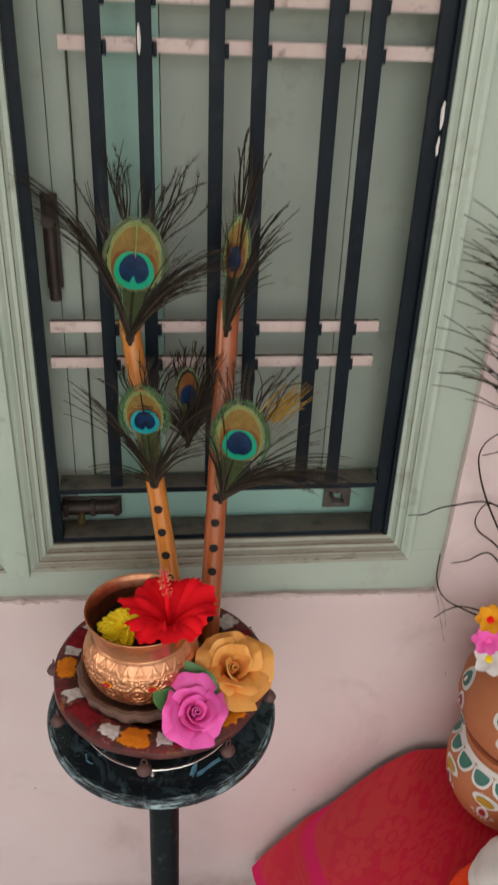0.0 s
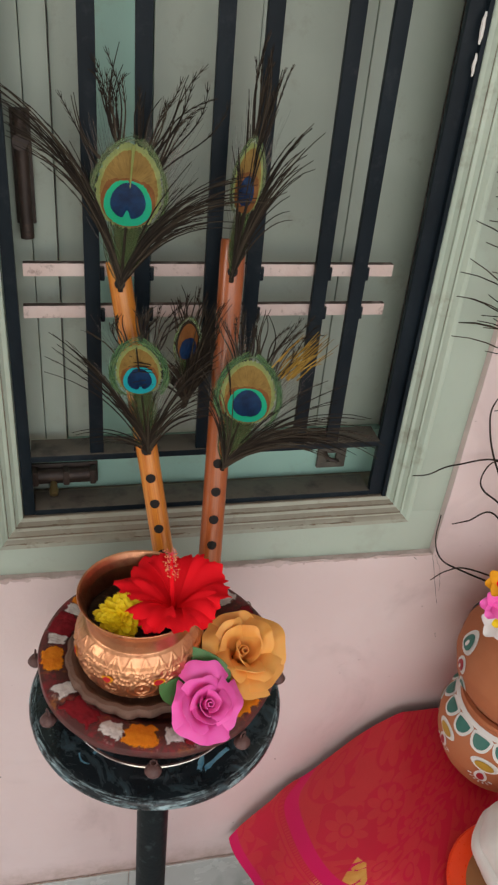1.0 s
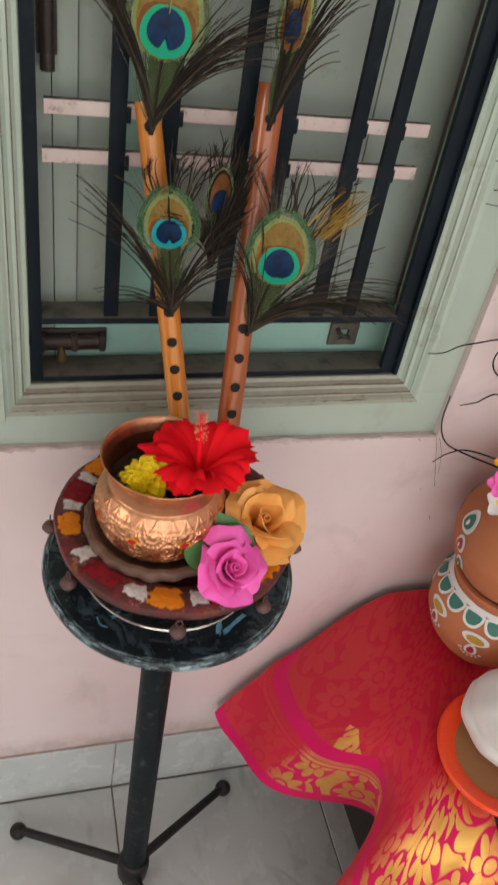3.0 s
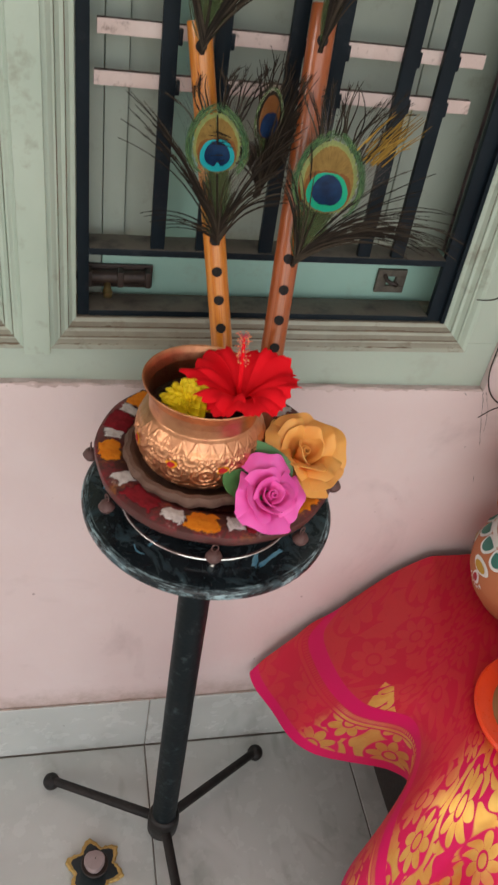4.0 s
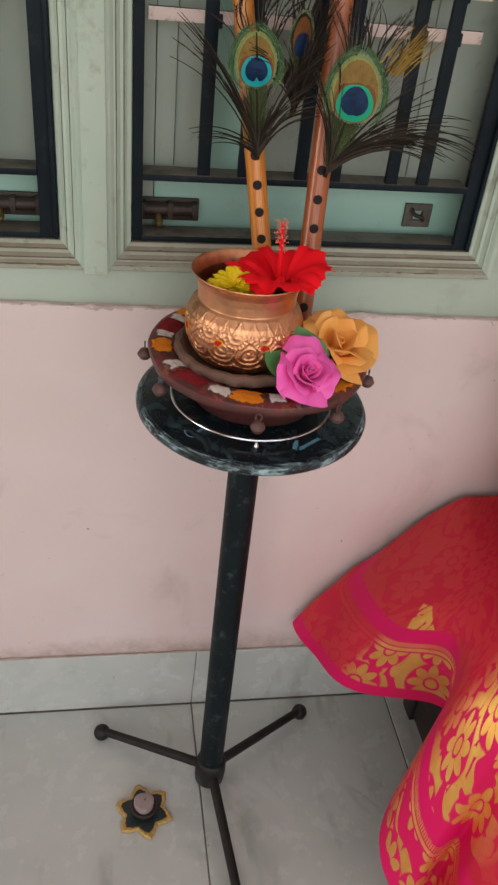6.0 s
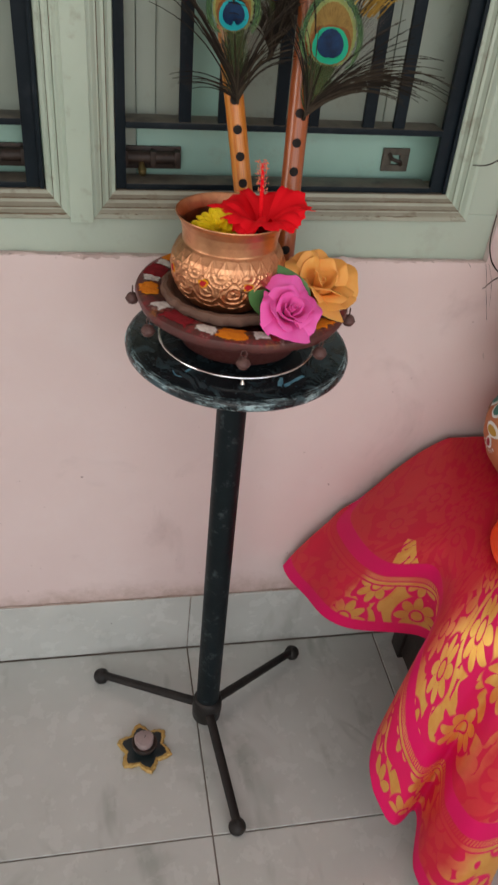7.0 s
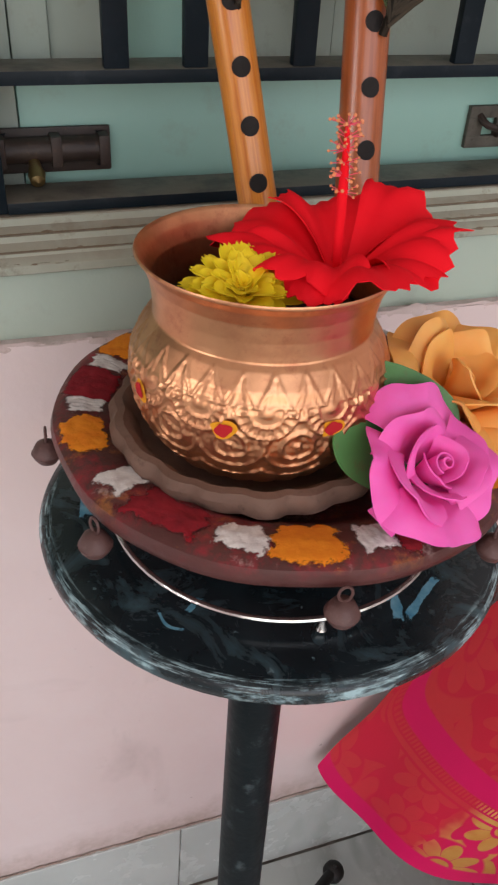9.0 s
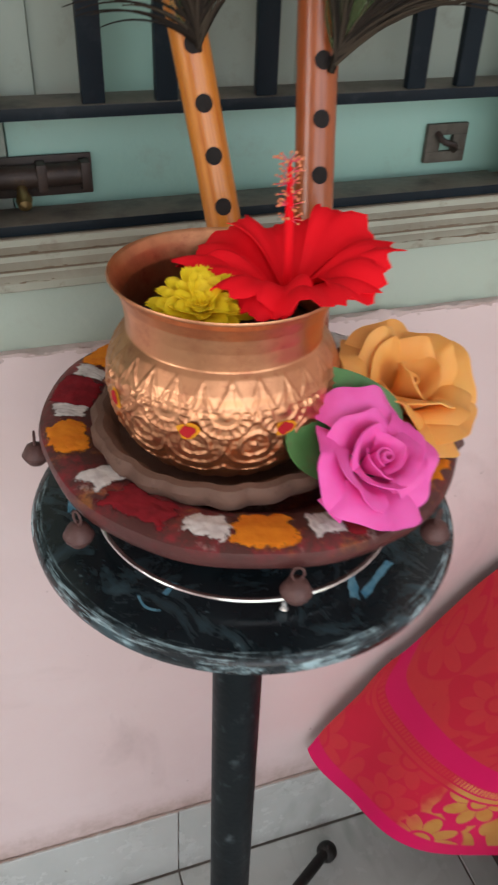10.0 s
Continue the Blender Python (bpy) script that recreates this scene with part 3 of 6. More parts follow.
def pierced_wall(name, label, axis, at, thick, lo, hi, openings):
    """A wall along an axis with rectangular openings (a0, a1, z0, z1), built from butting panels."""
    w = thing(name, label, "wall", kind="structure")
    cuts = sorted({lo, hi, *[o[0] for o in openings], *[o[1] for o in openings]})
    for a0, a1 in zip(cuts, cuts[1:]):
        spans = [(0.0, H)]
        for o in openings:
            if o[0] <= a0 and a1 <= o[1]:
                spans = [(0.0, o[2]), (o[3], H)]
        for z0, z1 in spans:
            bm = bmesh.new()
            if axis == "x":
                box(bm, a0, a1, at, at + thick, z0, z1)
            else:
                box(bm, at, at + thick, a0, a1, z0, z1)
            part("plaster_panel", bm, M_WALL, w)
    return w


# unseen wall; its opening is made only to let the added fill in
pierced_wall("wall_south", "unseen pink painted wall with a very wide opening added for the fill lamp", "x", Y0 - 0.15, 0.15, X0, X1, [(-1.8, 2.2, 0.2, 2.5)])
pierced_wall("wall_west", "pink painted wall with a wide open window", "y", X0 - 0.15, 0.15, Y0, Y1, [(-1.8, 0.3, 0.8, 2.4)])
pierced_wall("wall_east", "plain pink painted wall", "y", X1, 0.15, Y0, Y1, [])
tagged(part("ceiling", box(bmesh.new(), X0 - 0.15, X1 + 0.15, Y0 - 0.15, Y1 + 0.16, H, H + 0.12), M_CEIL, None), "plain white painted ceiling", "ceiling", kind="structure")
floor = tagged(part("floor", box(bmesh.new(), X0 - 0.15, X1 + 0.15, Y0 - 0.15, Y1, -0.1, -0.0022), M_GROUT, None),
               "white marble tile floor with grey veins and dark joints", "floor", kind="structure")



def ragged_bead(x0, x1, y, z, size, seed):
    """An uneven bead of plaster or grime along the wall, with gaps where it has fallen off."""
    bm = bmesh.new()
    n = int((x1 - x0) / 0.004)

    def fn(s, t):
        x = x0 + (x1 - x0) * s
        a = math.pi * (t * 1.3 - 0.25)
        fat = size * max(0.04, 0.55 + 0.7 * noise.noise(Vector((x * 18, seed, 0))) + 0.7 * noise.noise(Vector((x * 140, seed, t * 3))))
        return Vector((x, y - math.sin(max(0.0, min(math.pi, a))) * fat * 0.9, z + math.cos(a) * fat + 0.2 * size * noise.noise(Vector((x * 25, seed, 5)))))
    return grid(bm, fn, n, 8)


part("crumbled_edge", ragged_bead(X0, EDGE_R - 0.001, Y1 + 0.0035, LEDGE - 0.0010, 0.0040, 1.0), M_LEDGE, wall_north, "rough crumbling plaster edge")

# ---- window ----
window = thing("window_1", "pale green wooden window with closed shutters behind an iron grille", "window", (0, Y1, SILL), kind="structure")
trim = thing("trim", "pale green painted plaster band round the window", "trim", (0, Y1, LEDGE), kind="structure")
BAND = Y1 + 0.011
for x0, x1, z0, z1 in ((EDGE_L, EDGE_R, LEDGE - 0.004, 0.7275), (0.2715, EDGE_R, 0.7275, 1.935), (EDGE_L, -0.5665, 0.7275, 1.935), (EDGE_L, EDGE_R, 1.935, TOP)):
    part("plaster_band", box(bmesh.new(), x0, x1, BAND, BAND + 0.05, z0, z1, 0.0008), M_BAND, trim)

# stepped moulding, from the opening outward: distance and depth
MOULD = ((0.0, 1.058), (0.0, 1.0150), (0.0008, 1.0142), (0.0048, 1.0128), (0.0080, 1.0092), (0.0086, 1.0105), (0.0094, 1.0082), (0.0130, 1.0072), (0.0168, 1.0036), (0.0174, 1.0050), (0.0182, 1.0030),
         (0.0200, 1.0024), (0.0238, 0.9988), (0.0246, 0.9984), (0.0295, 0.9980), (0.0305, 0.9990), (0.0305, 1.012))
MOULD = tuple((0.82 * d, y) for d, y in MOULD)


def moulding(opening, corner_a, corner_b):
    """One mitred member of a window frame between two corners (ix, iz) of its opening."""
    x0, x1, z0, z1 = opening
    bm = bmesh.new()
    rows = []
    n = 24
    for k in range(n + 1):
        f = k / n
        row = []
        for d, y in MOULD:
            p = []
            for ix, iz in (corner_a, corner_b):
                p.append(Vector((x1 + d if ix else x0 - d, y, z1 + d if iz else z0 - d)))
            q = p[0].lerp(p[1], f)
            q.y += 0.0006 * noise.noise(q * 14)
            row.append(bm.verts.new(q))
        rows.append(row)
    for p, q in zip(rows, rows[1:]):
        for a in range(len(MOULD) - 1):
            bm.faces.new((p[a], p[a + 1], q[a + 1], q[a]))
    return bm


OPENINGS = ((LEFT, RIGHT, SILL, HEAD), (LEFT2, RIGHT2, SILL, HEAD))
for op in OPENINGS:
    for name, a, b in (("frame_bottom", (0, 0), (1, 0)), ("frame_side", (1, 0), (1, 1)), ("frame_top", (1, 1), (0, 1)), ("frame_side", (0, 1), (0, 0))):
        part(name, moulding(op, a, b), M_SILL if name == "frame_bottom" else M_FRAME, window, angle=20)
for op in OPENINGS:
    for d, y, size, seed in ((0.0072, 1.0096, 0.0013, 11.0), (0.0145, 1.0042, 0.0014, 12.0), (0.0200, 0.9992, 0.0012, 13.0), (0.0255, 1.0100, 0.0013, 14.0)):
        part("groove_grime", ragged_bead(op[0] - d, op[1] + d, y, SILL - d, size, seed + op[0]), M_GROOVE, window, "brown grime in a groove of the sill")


def upright_bead(x, y, z0, z1, size, seed):
    """A thin uneven line of dirt up a groove."""
    def fn(u, v):
        z = z0 + (z1 - z0) * u
        a = 2 * math.pi * v
        fat = size * max(0.03, 0.45 + 0.8 * noise.noise(Vector((z * 20, seed, 0))) + 0.6 * noise.noise(Vector((z * 120, seed, 2))))
        return Vector((x + fat * math.cos(a), y + 0.6 * fat * math.sin(a), z))
    return grid(bmesh.new(), fn, int((z1 - z0) / 0.006), 6)


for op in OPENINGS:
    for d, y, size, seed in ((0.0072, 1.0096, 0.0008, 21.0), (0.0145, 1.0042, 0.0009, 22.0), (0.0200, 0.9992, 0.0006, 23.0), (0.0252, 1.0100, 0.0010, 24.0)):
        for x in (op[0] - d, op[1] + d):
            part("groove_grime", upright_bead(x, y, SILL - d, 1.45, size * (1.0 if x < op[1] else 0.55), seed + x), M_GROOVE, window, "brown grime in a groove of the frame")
part("mullion", box(bmesh.new(), RIGHT2 + 0.0235, LEFT - 0.0235, 0.9895, 1.055, 0.7190, 1.94, 0.0012), M_FRAME, window)


def grille(x0, x1, bars, strips):
    """Iron grille set in an opening: angle frame, two rails, upright square bars and flat cross strips."""
    g = window
    for xa, xb in ((x0 + 0.001, x0 + 0.0112), (x1 - 0.019, x1 - 0.001)):
        part("grille_frame", box(bmesh.new(), xa, xb, 1.0165, 1.023, SILL + 0.001, HEAD, 0.0008), M_IRON, g)
    part("grille_frame", box(bmesh.new(), x1 - 0.0055, x1 - 0.0015, 1.0115, 1.0180, SILL + 0.001, HEAD, 0.0008), M_IRON, g)
    part("grille_frame", box(bmesh.new(), x0 + 0.0112, x1 - 0.019, 1.0165, 1.046, SILL + 0.0005, SILL + 0.0065, 0.0006), M_IRON, g, "dusty black angle iron")
    part("grille_rail", box(bmesh.new(), x0 + 0.0112, x1 - 0.019, 1.0145, 1.043, 0.8074, 0.8139, 0.0006), M_IRON, g, "dusty black flat rail")
    for x in bars:
        part("grille_bar", box(bmesh.new(), x - 0.0062, x + 0.0062, 1.0165, 1.0225, 0.8139, HEAD, 0.0007), M_IRON, g)
    for xa, xb, z in strips:
        bm = bmesh.new()
        box(bm, xa, xb, 1.0228, 1.029, z - 0.0110, z, 0.0006)
        part("cross_strip", bm, M_STRIP, g, "flat strip with chipped pinkish primer")
        # a small black block on the strip, right of each bar
        for x in bars:
            if xa < x < xb:
                part("dark_notch", box(bmesh.new(), x + 0.0062, x + 0.0100, 1.0200, 1.0242, z - 0.014, z - 0.002, 0.0012), M_IRON, g)


grille(LEFT, RIGHT, (-0.040, 0.0, 0.058, 0.093, 0.1535, 0.1875),
       ((-0.094, 0.220, 0.9945), (-0.096, 0.218, 0.9580), (-0.068, 0.247, 1.2335), (-0.06, 0.247, 1.2690), (-0.096, 0.215, 1.6), (-0.096, 0.215, 1.64)))
grille(LEFT2, RIGHT2, (-0.49, -0.45, -0.39, -0.35, -0.29, -0.25), ((-0.53, -0.225, 0.9945), (-0.53, -0.225, 0.958), (-0.53, -0.225, 1.2335)))

for x0, x1 in ((LEFT, RIGHT), (LEFT2, RIGHT2)):
    sh = window
    part("shutter_stile", box(bmesh.new(), x0 - 0.001, x0 + 0.024, 1.0585, 1.09, SILL, HEAD, 0.001), M_SHUTTER, sh)
    part("shutter_stile", box(bmesh.new(), x0 + 0.0245, x0 + 0.044, 1.0575, 1.09, SILL + 0.056, HEAD, 0.0015), M_SHUTTER, sh)
    part("shutter_rail", box(bmesh.new(), x0 + 0.0245, x1 + 0.001, 1.0575, 1.09, SILL, SILL + 0.0555, 0.0015), M_SHUTLIGHT, sh)
    xs = [x0 + 0.0445, x0 + 0.0735, x0 + 0.1225, x0 + 0.205, x0 + 0.297, x1 + 0.001]
    for k, (a, b) in enumerate(zip(xs, xs[1:])):
        part("shutter_board", box(bmesh.new(), a + 0.0003, b - 0.0003, 1.066 + 0.0012 * (k % 2), 1.088, SILL + 0.056, HEAD, 0.0008),
             M_SHUTLIGHT if k == 1 else M_SHUTTER, sh)


def tower_bolt(at, length, upright):
    bolt = thing("tower_bolt", "rusty brown tower bolt with a brass knob on the shutter", "bolt", at)
    x, y, z = at
    if upright:
        part("backplate", box(bmesh.new(), x - 0.0075, x + 0.0075, y, y + 0.003, z - length / 2, z + length / 2, 0.0008), M_RUST, bolt)
        bm = tube(bmesh.new(), [(x, y - 0.004, z - length / 2 - 0.01), (x, y - 0.004, z + length / 2)], 0.0055, 12)
        part("rod", bm, M_RUST, bolt)
        part("knob", tube(bmesh.new(), [(x, y - 0.008, z + 0.02), (x, y - 0.02, z + 0.024)], [0.004, 0.006], 12), M_RUST, bolt)
    else:
        part("backplate", box(bmesh.new(), x - length / 2, x + length / 2, y, y + 0.003, z - 0.0115, z + 0.0125, 0.0012), M_RUST, bolt)
        part("barrel", tube(bmesh.new(), [(x - length * 0.42, y - 0.0035, z + 0.002), (x + length * 0.46, y - 0.0035, z + 0.002)], 0.0068, 16), M_RUST, bolt)
        part("rod", tube(bmesh.new(), [(x - length * 0.66, y - 0.0035, z + 0.002), (x - length * 0.40, y - 0.0035, z + 0.002)], 0.0042, 12), M_IRON, bolt)
        for f in (-0.44, 0.02, 0.42):
            part("strap", box(bmesh.new(), x + length * f - 0.003, x + length * f + 0.003, y - 0.0112, y + 0.001, z - 0.0062, z + 0.0102, 0.0015), M_RUST, bolt)
        for fx, fz in ((-0.40, 0.0095), (0.40, -0.0085), (0.40, 0.0095)):
            part("screw", lathe([(0.0, 0.0), (0.0016, 0.0002), (0.0020, 0.0010)], 10, (x + length * fx, y - 0.001, z + fz)), M_IRON, bolt)
        prof = [(0.0, 0.0), (0.0032, 0.001), (0.0034, 0.005), (0.0048, 0.010), (0.0038, 0.0145), (0.0, 0.016)]
        bm = lathe(prof, 16)
        bmesh.ops.transform(bm, matrix=Matrix.Translation((x - 0.011, y - 0.008, z - 0.003)) @ Matrix.Rotation(radians(115), 4, "X"), verts=bm.verts)
        part("knob", bm, M_BRASS, bolt, "brass knob")
    return bolt


BOLTS = [tower_bolt((-0.0705, 1.0535, 0.7655), 0.064, False), tower_bolt((-0.229, 1.0535, 0.7655), 0.064, False), tower_bolt((-0.0895, 1.0525, 1.0605), 0.088, True)]

latch = thing("latch_plate", "small rusty latch plate with a dark keyhole on the shutter", "latch", (0.205, 1.054, 0.769))
bm = bmesh.new()
for a, b, c, d in ((-0.0155, 0.0155, 0.0055, 0.0128), (-0.0155, 0.0155, -0.0128, -0.0055), (-0.0155, -0.0050, -0.0055, 0.0055), (0.0050, 0.0155, -0.0055, 0.0055)):
    box(bm, 0.205 + a, 0.205 + b, 1.0535, 1.0572, 0.769 + c, 0.769 + d, 0.0004)
part("plate", bm, M_LATCH, latch)
part("keeper", tube(bmesh.new(), curve_points([(0.197, 1.054, 0.776), (0.199, 1.048, 0.772), (0.208, 1.047, 0.769), (0.212, 1.054, 0.764)], 8), 0.0022, 8), M_RUST, latch)

chips = thing("paint_chip", "white paint chips on the black grille", "paint chip", (0.246, 1.011, 1.17), kind="structure")
for x, y, z0, z1, w in ((0.2485, 1.0108, 1.150, 1.166, 0.0014), (0.2488, 1.0108, 1.172, 1.194, 0.0017), (-0.004, 1.0158, 1.222, 1.243, 0.0016)):
    pts = [Vector((x + 0.0007 * noise.noise(Vector((z * 200, 0, 3))), y, z)) for z in np.linspace(z0, z1, 9)]
    part("chip", tube(bmesh.new(), pts, [w * (0.35 + 0.65 * math.sin(math.pi * (k + 0.5) / 9)) for k in range(9)], 6), M_WHITEP, chips)

# the whole window sits a little out of level in the old wall
SAG = Matrix.Translation((0.07, 1.0, 0.74)) @ Matrix.Rotation(radians(-1.15), 4, "Y") @ Matrix.Translation((-0.07, -1.0, -0.74))
for ob in (window, latch, chips, *BOLTS):
    ob.matrix_basis = SAG @ ob.matrix_basis

# ---- plant stand ----
CX, CY, DZ = 0.006, 0.8800, 0.641
stand = thing("plant_stand", "black enamelled iron plant stand with round top and tripod foot", "stand", (0.014, 0.867, 0))
bm = lathe([(0.0, -0.0115), (0.1, -0.0130), (0.1095, -0.0125), (0.1130, -0.0090), (0.1136, -0.0042), (0.1120, -0.0010), (0.1086, 0.0), (0.05, 0.0), (0.0, 0.0)], 96)
me = bpy.data.meshes.new("tabletop")
bmesh.ops.remove_doubles(bm, verts=bm.verts, dist=1e-5)
bmesh.ops.recalc_face_normals(bm, faces=bm.faces)
bm.to_mesh(me)
bm.free()
me.materials.append(M_ENAMEL)
smooth_mesh(me, 50)
tagged(link_mesh("tabletop", me, stand, Matrix.Translation((CX, CY, DZ))), "worn black round top with pale scuffs")
BASE = Vector((0.0135, 0.866, 0.0))
part("pole", tube(bmesh.new(), [BASE + Vector((0, 0, 0.03)), BASE.lerp(Vector((CX, CY, DZ)), 0.5), (CX, CY, DZ - 0.0115)], 0.0163, 32), M_POLE, stand)
part("hub", lathe([(0.0, 0.006), (0.017, 0.006), (0.0205, 0.010), (0.0215, 0.03), (0.0205, 0.047), (0.0185, 0.051), (0.0164, 0.052)], 32, BASE), M_LEG, stand)
for fx, fy in ((-0.137, 0.946), (0.165, 0.960), (0.032, 0.692)):
    f = Vector((fx, fy, 0.0115))
    d = (f - BASE)
    d.z = 0
    d.normalize()
    leg = part("leg", tube(bmesh.new(), [BASE + d * 0.016 + Vector((0, 0, 0.030)), f - d * 0.004 + Vector((0, 0, 0.004))], [0.0068, 0.0060], 14), M_LEG, stand)
    prof = [(0.0, -0.0115), (0.006, -0.0108), (0.0105, -0.006), (0.0118, 0.0), (0.0105, 0.0055), (0.006, 0.0098), (0.002, 0.0112), (0.0008, 0.0145), (0.0, 0.015)]
    part("foot", lathe(prof, 24, f), M_LEG, leg, "round knob foot")


def smear(points, width, seed):
    """A brushed streak of old paint lying on the round top."""
    pts = curve_points(points, 14)

    def fn(u, w):
        f = u * 14
        k = min(13, int(f))
        p = pts[k].lerp(pts[k + 1], f - k)
        d = (pts[k + 1] - pts[k]).normalized()
        side = Vector((-d.y, d.x, 0))
        return p + side * ((w - 0.5) * width * (0.8 + 0.4 * noise.noise(Vector((u * 5, seed, 0))))) + Vector((0, 0, 0.0004))
    part("paint_smear", grid(bmesh.new(), fn, 28, 6, lambda u, w: (u, w)), M_TURQ, stand, "turquoise smear of old paint")


smear([(0.038, 0.812, DZ), (0.034, 0.800, DZ), (0.030, 0.788, DZ)], 0.009, 1)
smear([(0.030, 0.788, DZ), (0.046, 0.801, DZ), (0.068, 0.817, DZ)], 0.008, 2)
smear([(-0.079, 0.918, DZ), (-0.083, 0.902, DZ), (-0.086, 0.882, DZ)], 0.012, 3)
smear([(-0.066, 0.828, DZ), (-0.064, 0.815, DZ), (-0.054, 0.809, DZ)], 0.003, 4)
smear([(-0.056, 0.818, DZ), (-0.045, 0.828, DZ)], 0.006, 5)

def resample(profile, step):
    out = [profile[0]]
    for (r0, z0), (r1, z1) in zip(profile, profile[1:]):
        n = max(1, int(math.hypot(r1 - r0, z1 - z0) / step))
        out += [(r0 + (r1 - r0) * k / n, z0 + (z1 - z0) * k / n) for k in range(1, n + 1)]
    return out


# ---- ring trivet, urli and saucer ----
UX, UY = 0.0050, 0.8760
RX, RY = 0.0030, 0.8725
trivet = thing("ring_trivet", "bright steel wire ring under the clay dish", "trivet", (RX, RY, DZ))
RR = 0.0775
bm = tube(bmesh.new(), [(RX + RR * math.cos(a), RY + RR * math.sin(a), DZ + 0.0085) for a in np.linspace(0, 2 * math.pi, 97)], 0.0013, 8)
part("ring", bm, M_STEEL, trivet)
for k in range(3):
    a = radians(265 + 120 * k)
    part("ball_foot", lathe([(0.0, 0.0), (0.0018, 0.0006), (0.0026, 0.0026), (0.0018, 0.0046), (0.0012, 0.008)], 12, (RX + RR * math.cos(a), RY + RR * math.sin(a), DZ)), M_STEEL, trivet)

urli = thing("clay_dish", "brown clay urli dish with powder-dotted rim and hanging bells", "dish", (UX, UY, DZ))


def rim_wobble(a, r, z):
    return r * (1 + 0.006 * math.sin(5 * a + 1) + 0.004 * math.sin(11 * a))


URLI = [(0.0, 0.006), (0.052, 0.006), (0.057, 0.0095), (0.066, 0.026), (0.078, 0.0405), (0.0925, 0.0450), (0.0965, 0.0480), (0.0980, 0.0530), (0.0970, 0.0565),
        (0.0935, 0.0585), (0.0850, 0.0590), (0.0750, 0.0570), (0.0700, 0.0540), (0.066, 0.0495), (0.06, 0.0465), (0.0, 0.0460)]
URLI = [(1.055 * r, z) for r, z in URLI]
part("bowl", lathe(URLI, 96, (UX, UY, DZ), rim_wobble), M_URLI, urli)


RIM_R = (0.0696, 0.0738, 0.0791, 0.0897, 0.0987, 0.1023, 0.1034)
RIM_Z = (0.0495, 0.0540, 0.0570, 0.0590, 0.0585, 0.0565, 0.0535)


def powder(a_mid, half, r0, r1, material, label, seed):
    """A heaped patch of powder lying on the flat rim."""
    rnd = random.Random(seed)
    ph = [rnd.uniform(0, 6.28) for _ in range(4)]
    bm = bmesh.new()

    def fn(s, t):
        e = 0.10 * math.sin(5 * s + ph[0]) + 0.05 * math.sin(11 * s + ph[1]) + 0.22 * noise.noise(Vector((s * 6, 3.0 * (t > 0.5), seed)))
        rr = r0 + (r1 - r0) * (t + (e if t > 0.5 else -e) * 0.6 * abs(2 * t - 1))
        aa = a_mid + half * (2 * s - 1) * (0.72 + 0.34 * math.sqrt(max(0.0, 1 - (2 * t - 1) ** 2)) + 0.08 * math.sin(5 * t + ph[2]) + 0.24 * noise.noise(Vector((t * 5, 3.0 * (s > 0.5), seed + 0.5))))
        edge = min(s, 1 - s, t, 1 - t)
        z = DZ + np.interp(rr, RIM_R, RIM_Z) + 0.00035 + min(1, edge * 5) * (0.0006 + 0.0004 * noise.noise(Vector((s * 9, t * 7, seed))))
        return Vector((UX + rr * math.cos(aa), UY + rr * math.sin(aa), z))

    grid(bm, fn, 28, 20, lambda s, t: (s, t))
    return part("powder_patch", bm, material, urli, label)


deg = radians
for k, (a, h, kind) in enumerate(((155, 7.5, 0), (167, 3.2, 2), (181, 6.5, 1), (203, 4.5, 2), (221, 8.5, 0), (239, 5.0, 2), (254.5, 7.0, 1), (271, 4.0, 2),
                                  (283, 6, 0), (298, 4, 2), (312, 6, 1), (330, 4, 2), (344, 6.5, 1), (2, 4, 2), (18, 7, 0), (40, 5, 2), (58, 7, 1), (80, 4, 2),
                                  (97, 7, 0), (116, 4, 2), (131, 6.5, 1), (143, 3.0, 2))):
    m, lab = ((M_KUMKUM, "crimson kumkum powder"), (M_TURMERIC, "orange turmeric powder"), (M_RICE, "white rice powder"))[kind]
    powder(deg(a), deg(h * 1.38), 0.0765 + 0.002 * (k % 3), 0.1005 - 0.0015 * (k % 2), m, lab, k)

bell_prof = [(0.9 * r, 0.9 * z) for r, z in [(0.0, 0.0068), (0.0022, 0.0064), (0.0052, 0.0046), (0.0068, 0.0012), (0.0072, 0.0), (0.0076, -0.0003), (0.0072, -0.0008), (0.0066, -0.0026),
             (0.0048, -0.0052), (0.002, -0.0066), (0.0, -0.0069)]]
bell_bm = lathe(bell_prof, 20)
bell_me = bpy.data.meshes.new("bell")
bell_bm.to_mesh(bell_me)
bell_bm.free()
bell_me.materials.append(M_BELL)
smooth_mesh(bell_me, 50)
loop_bm = tube(bmesh.new(), [(0, 0.0026 * math.cos(a), 0.0092 + 0.0036 * math.sin(a)) for a in np.linspace(0, 2 * math.pi, 17)], 0.0006, 6)
loop_me = bpy.data.meshes.new("loop")
loop_bm.to_mesh(loop_me)
loop_bm.free()
loop_me.materials.append(M_BELL)
for a in (261.5, 303, 344.5, 30, 75, 122, 172, 207):
    m = Matrix.Translation((UX + 0.1060 * math.cos(deg(a)), UY + 0.1060 * math.sin(deg(a)), DZ + 0.0402)) @ Matrix.Rotation(deg(a), 4, "Z")
    b = link_mesh("bell", bell_me, urli, m)
    link_mesh("loop", loop_me, b, m)

PX, PY = -0.0142, 0.8640
SX, SY = -0.0120, 0.8690
saucer = thing("clay_saucer", "dull brown clay saucer with a pinched wavy edge", "saucer", (SX, SY, DZ + 0.046))


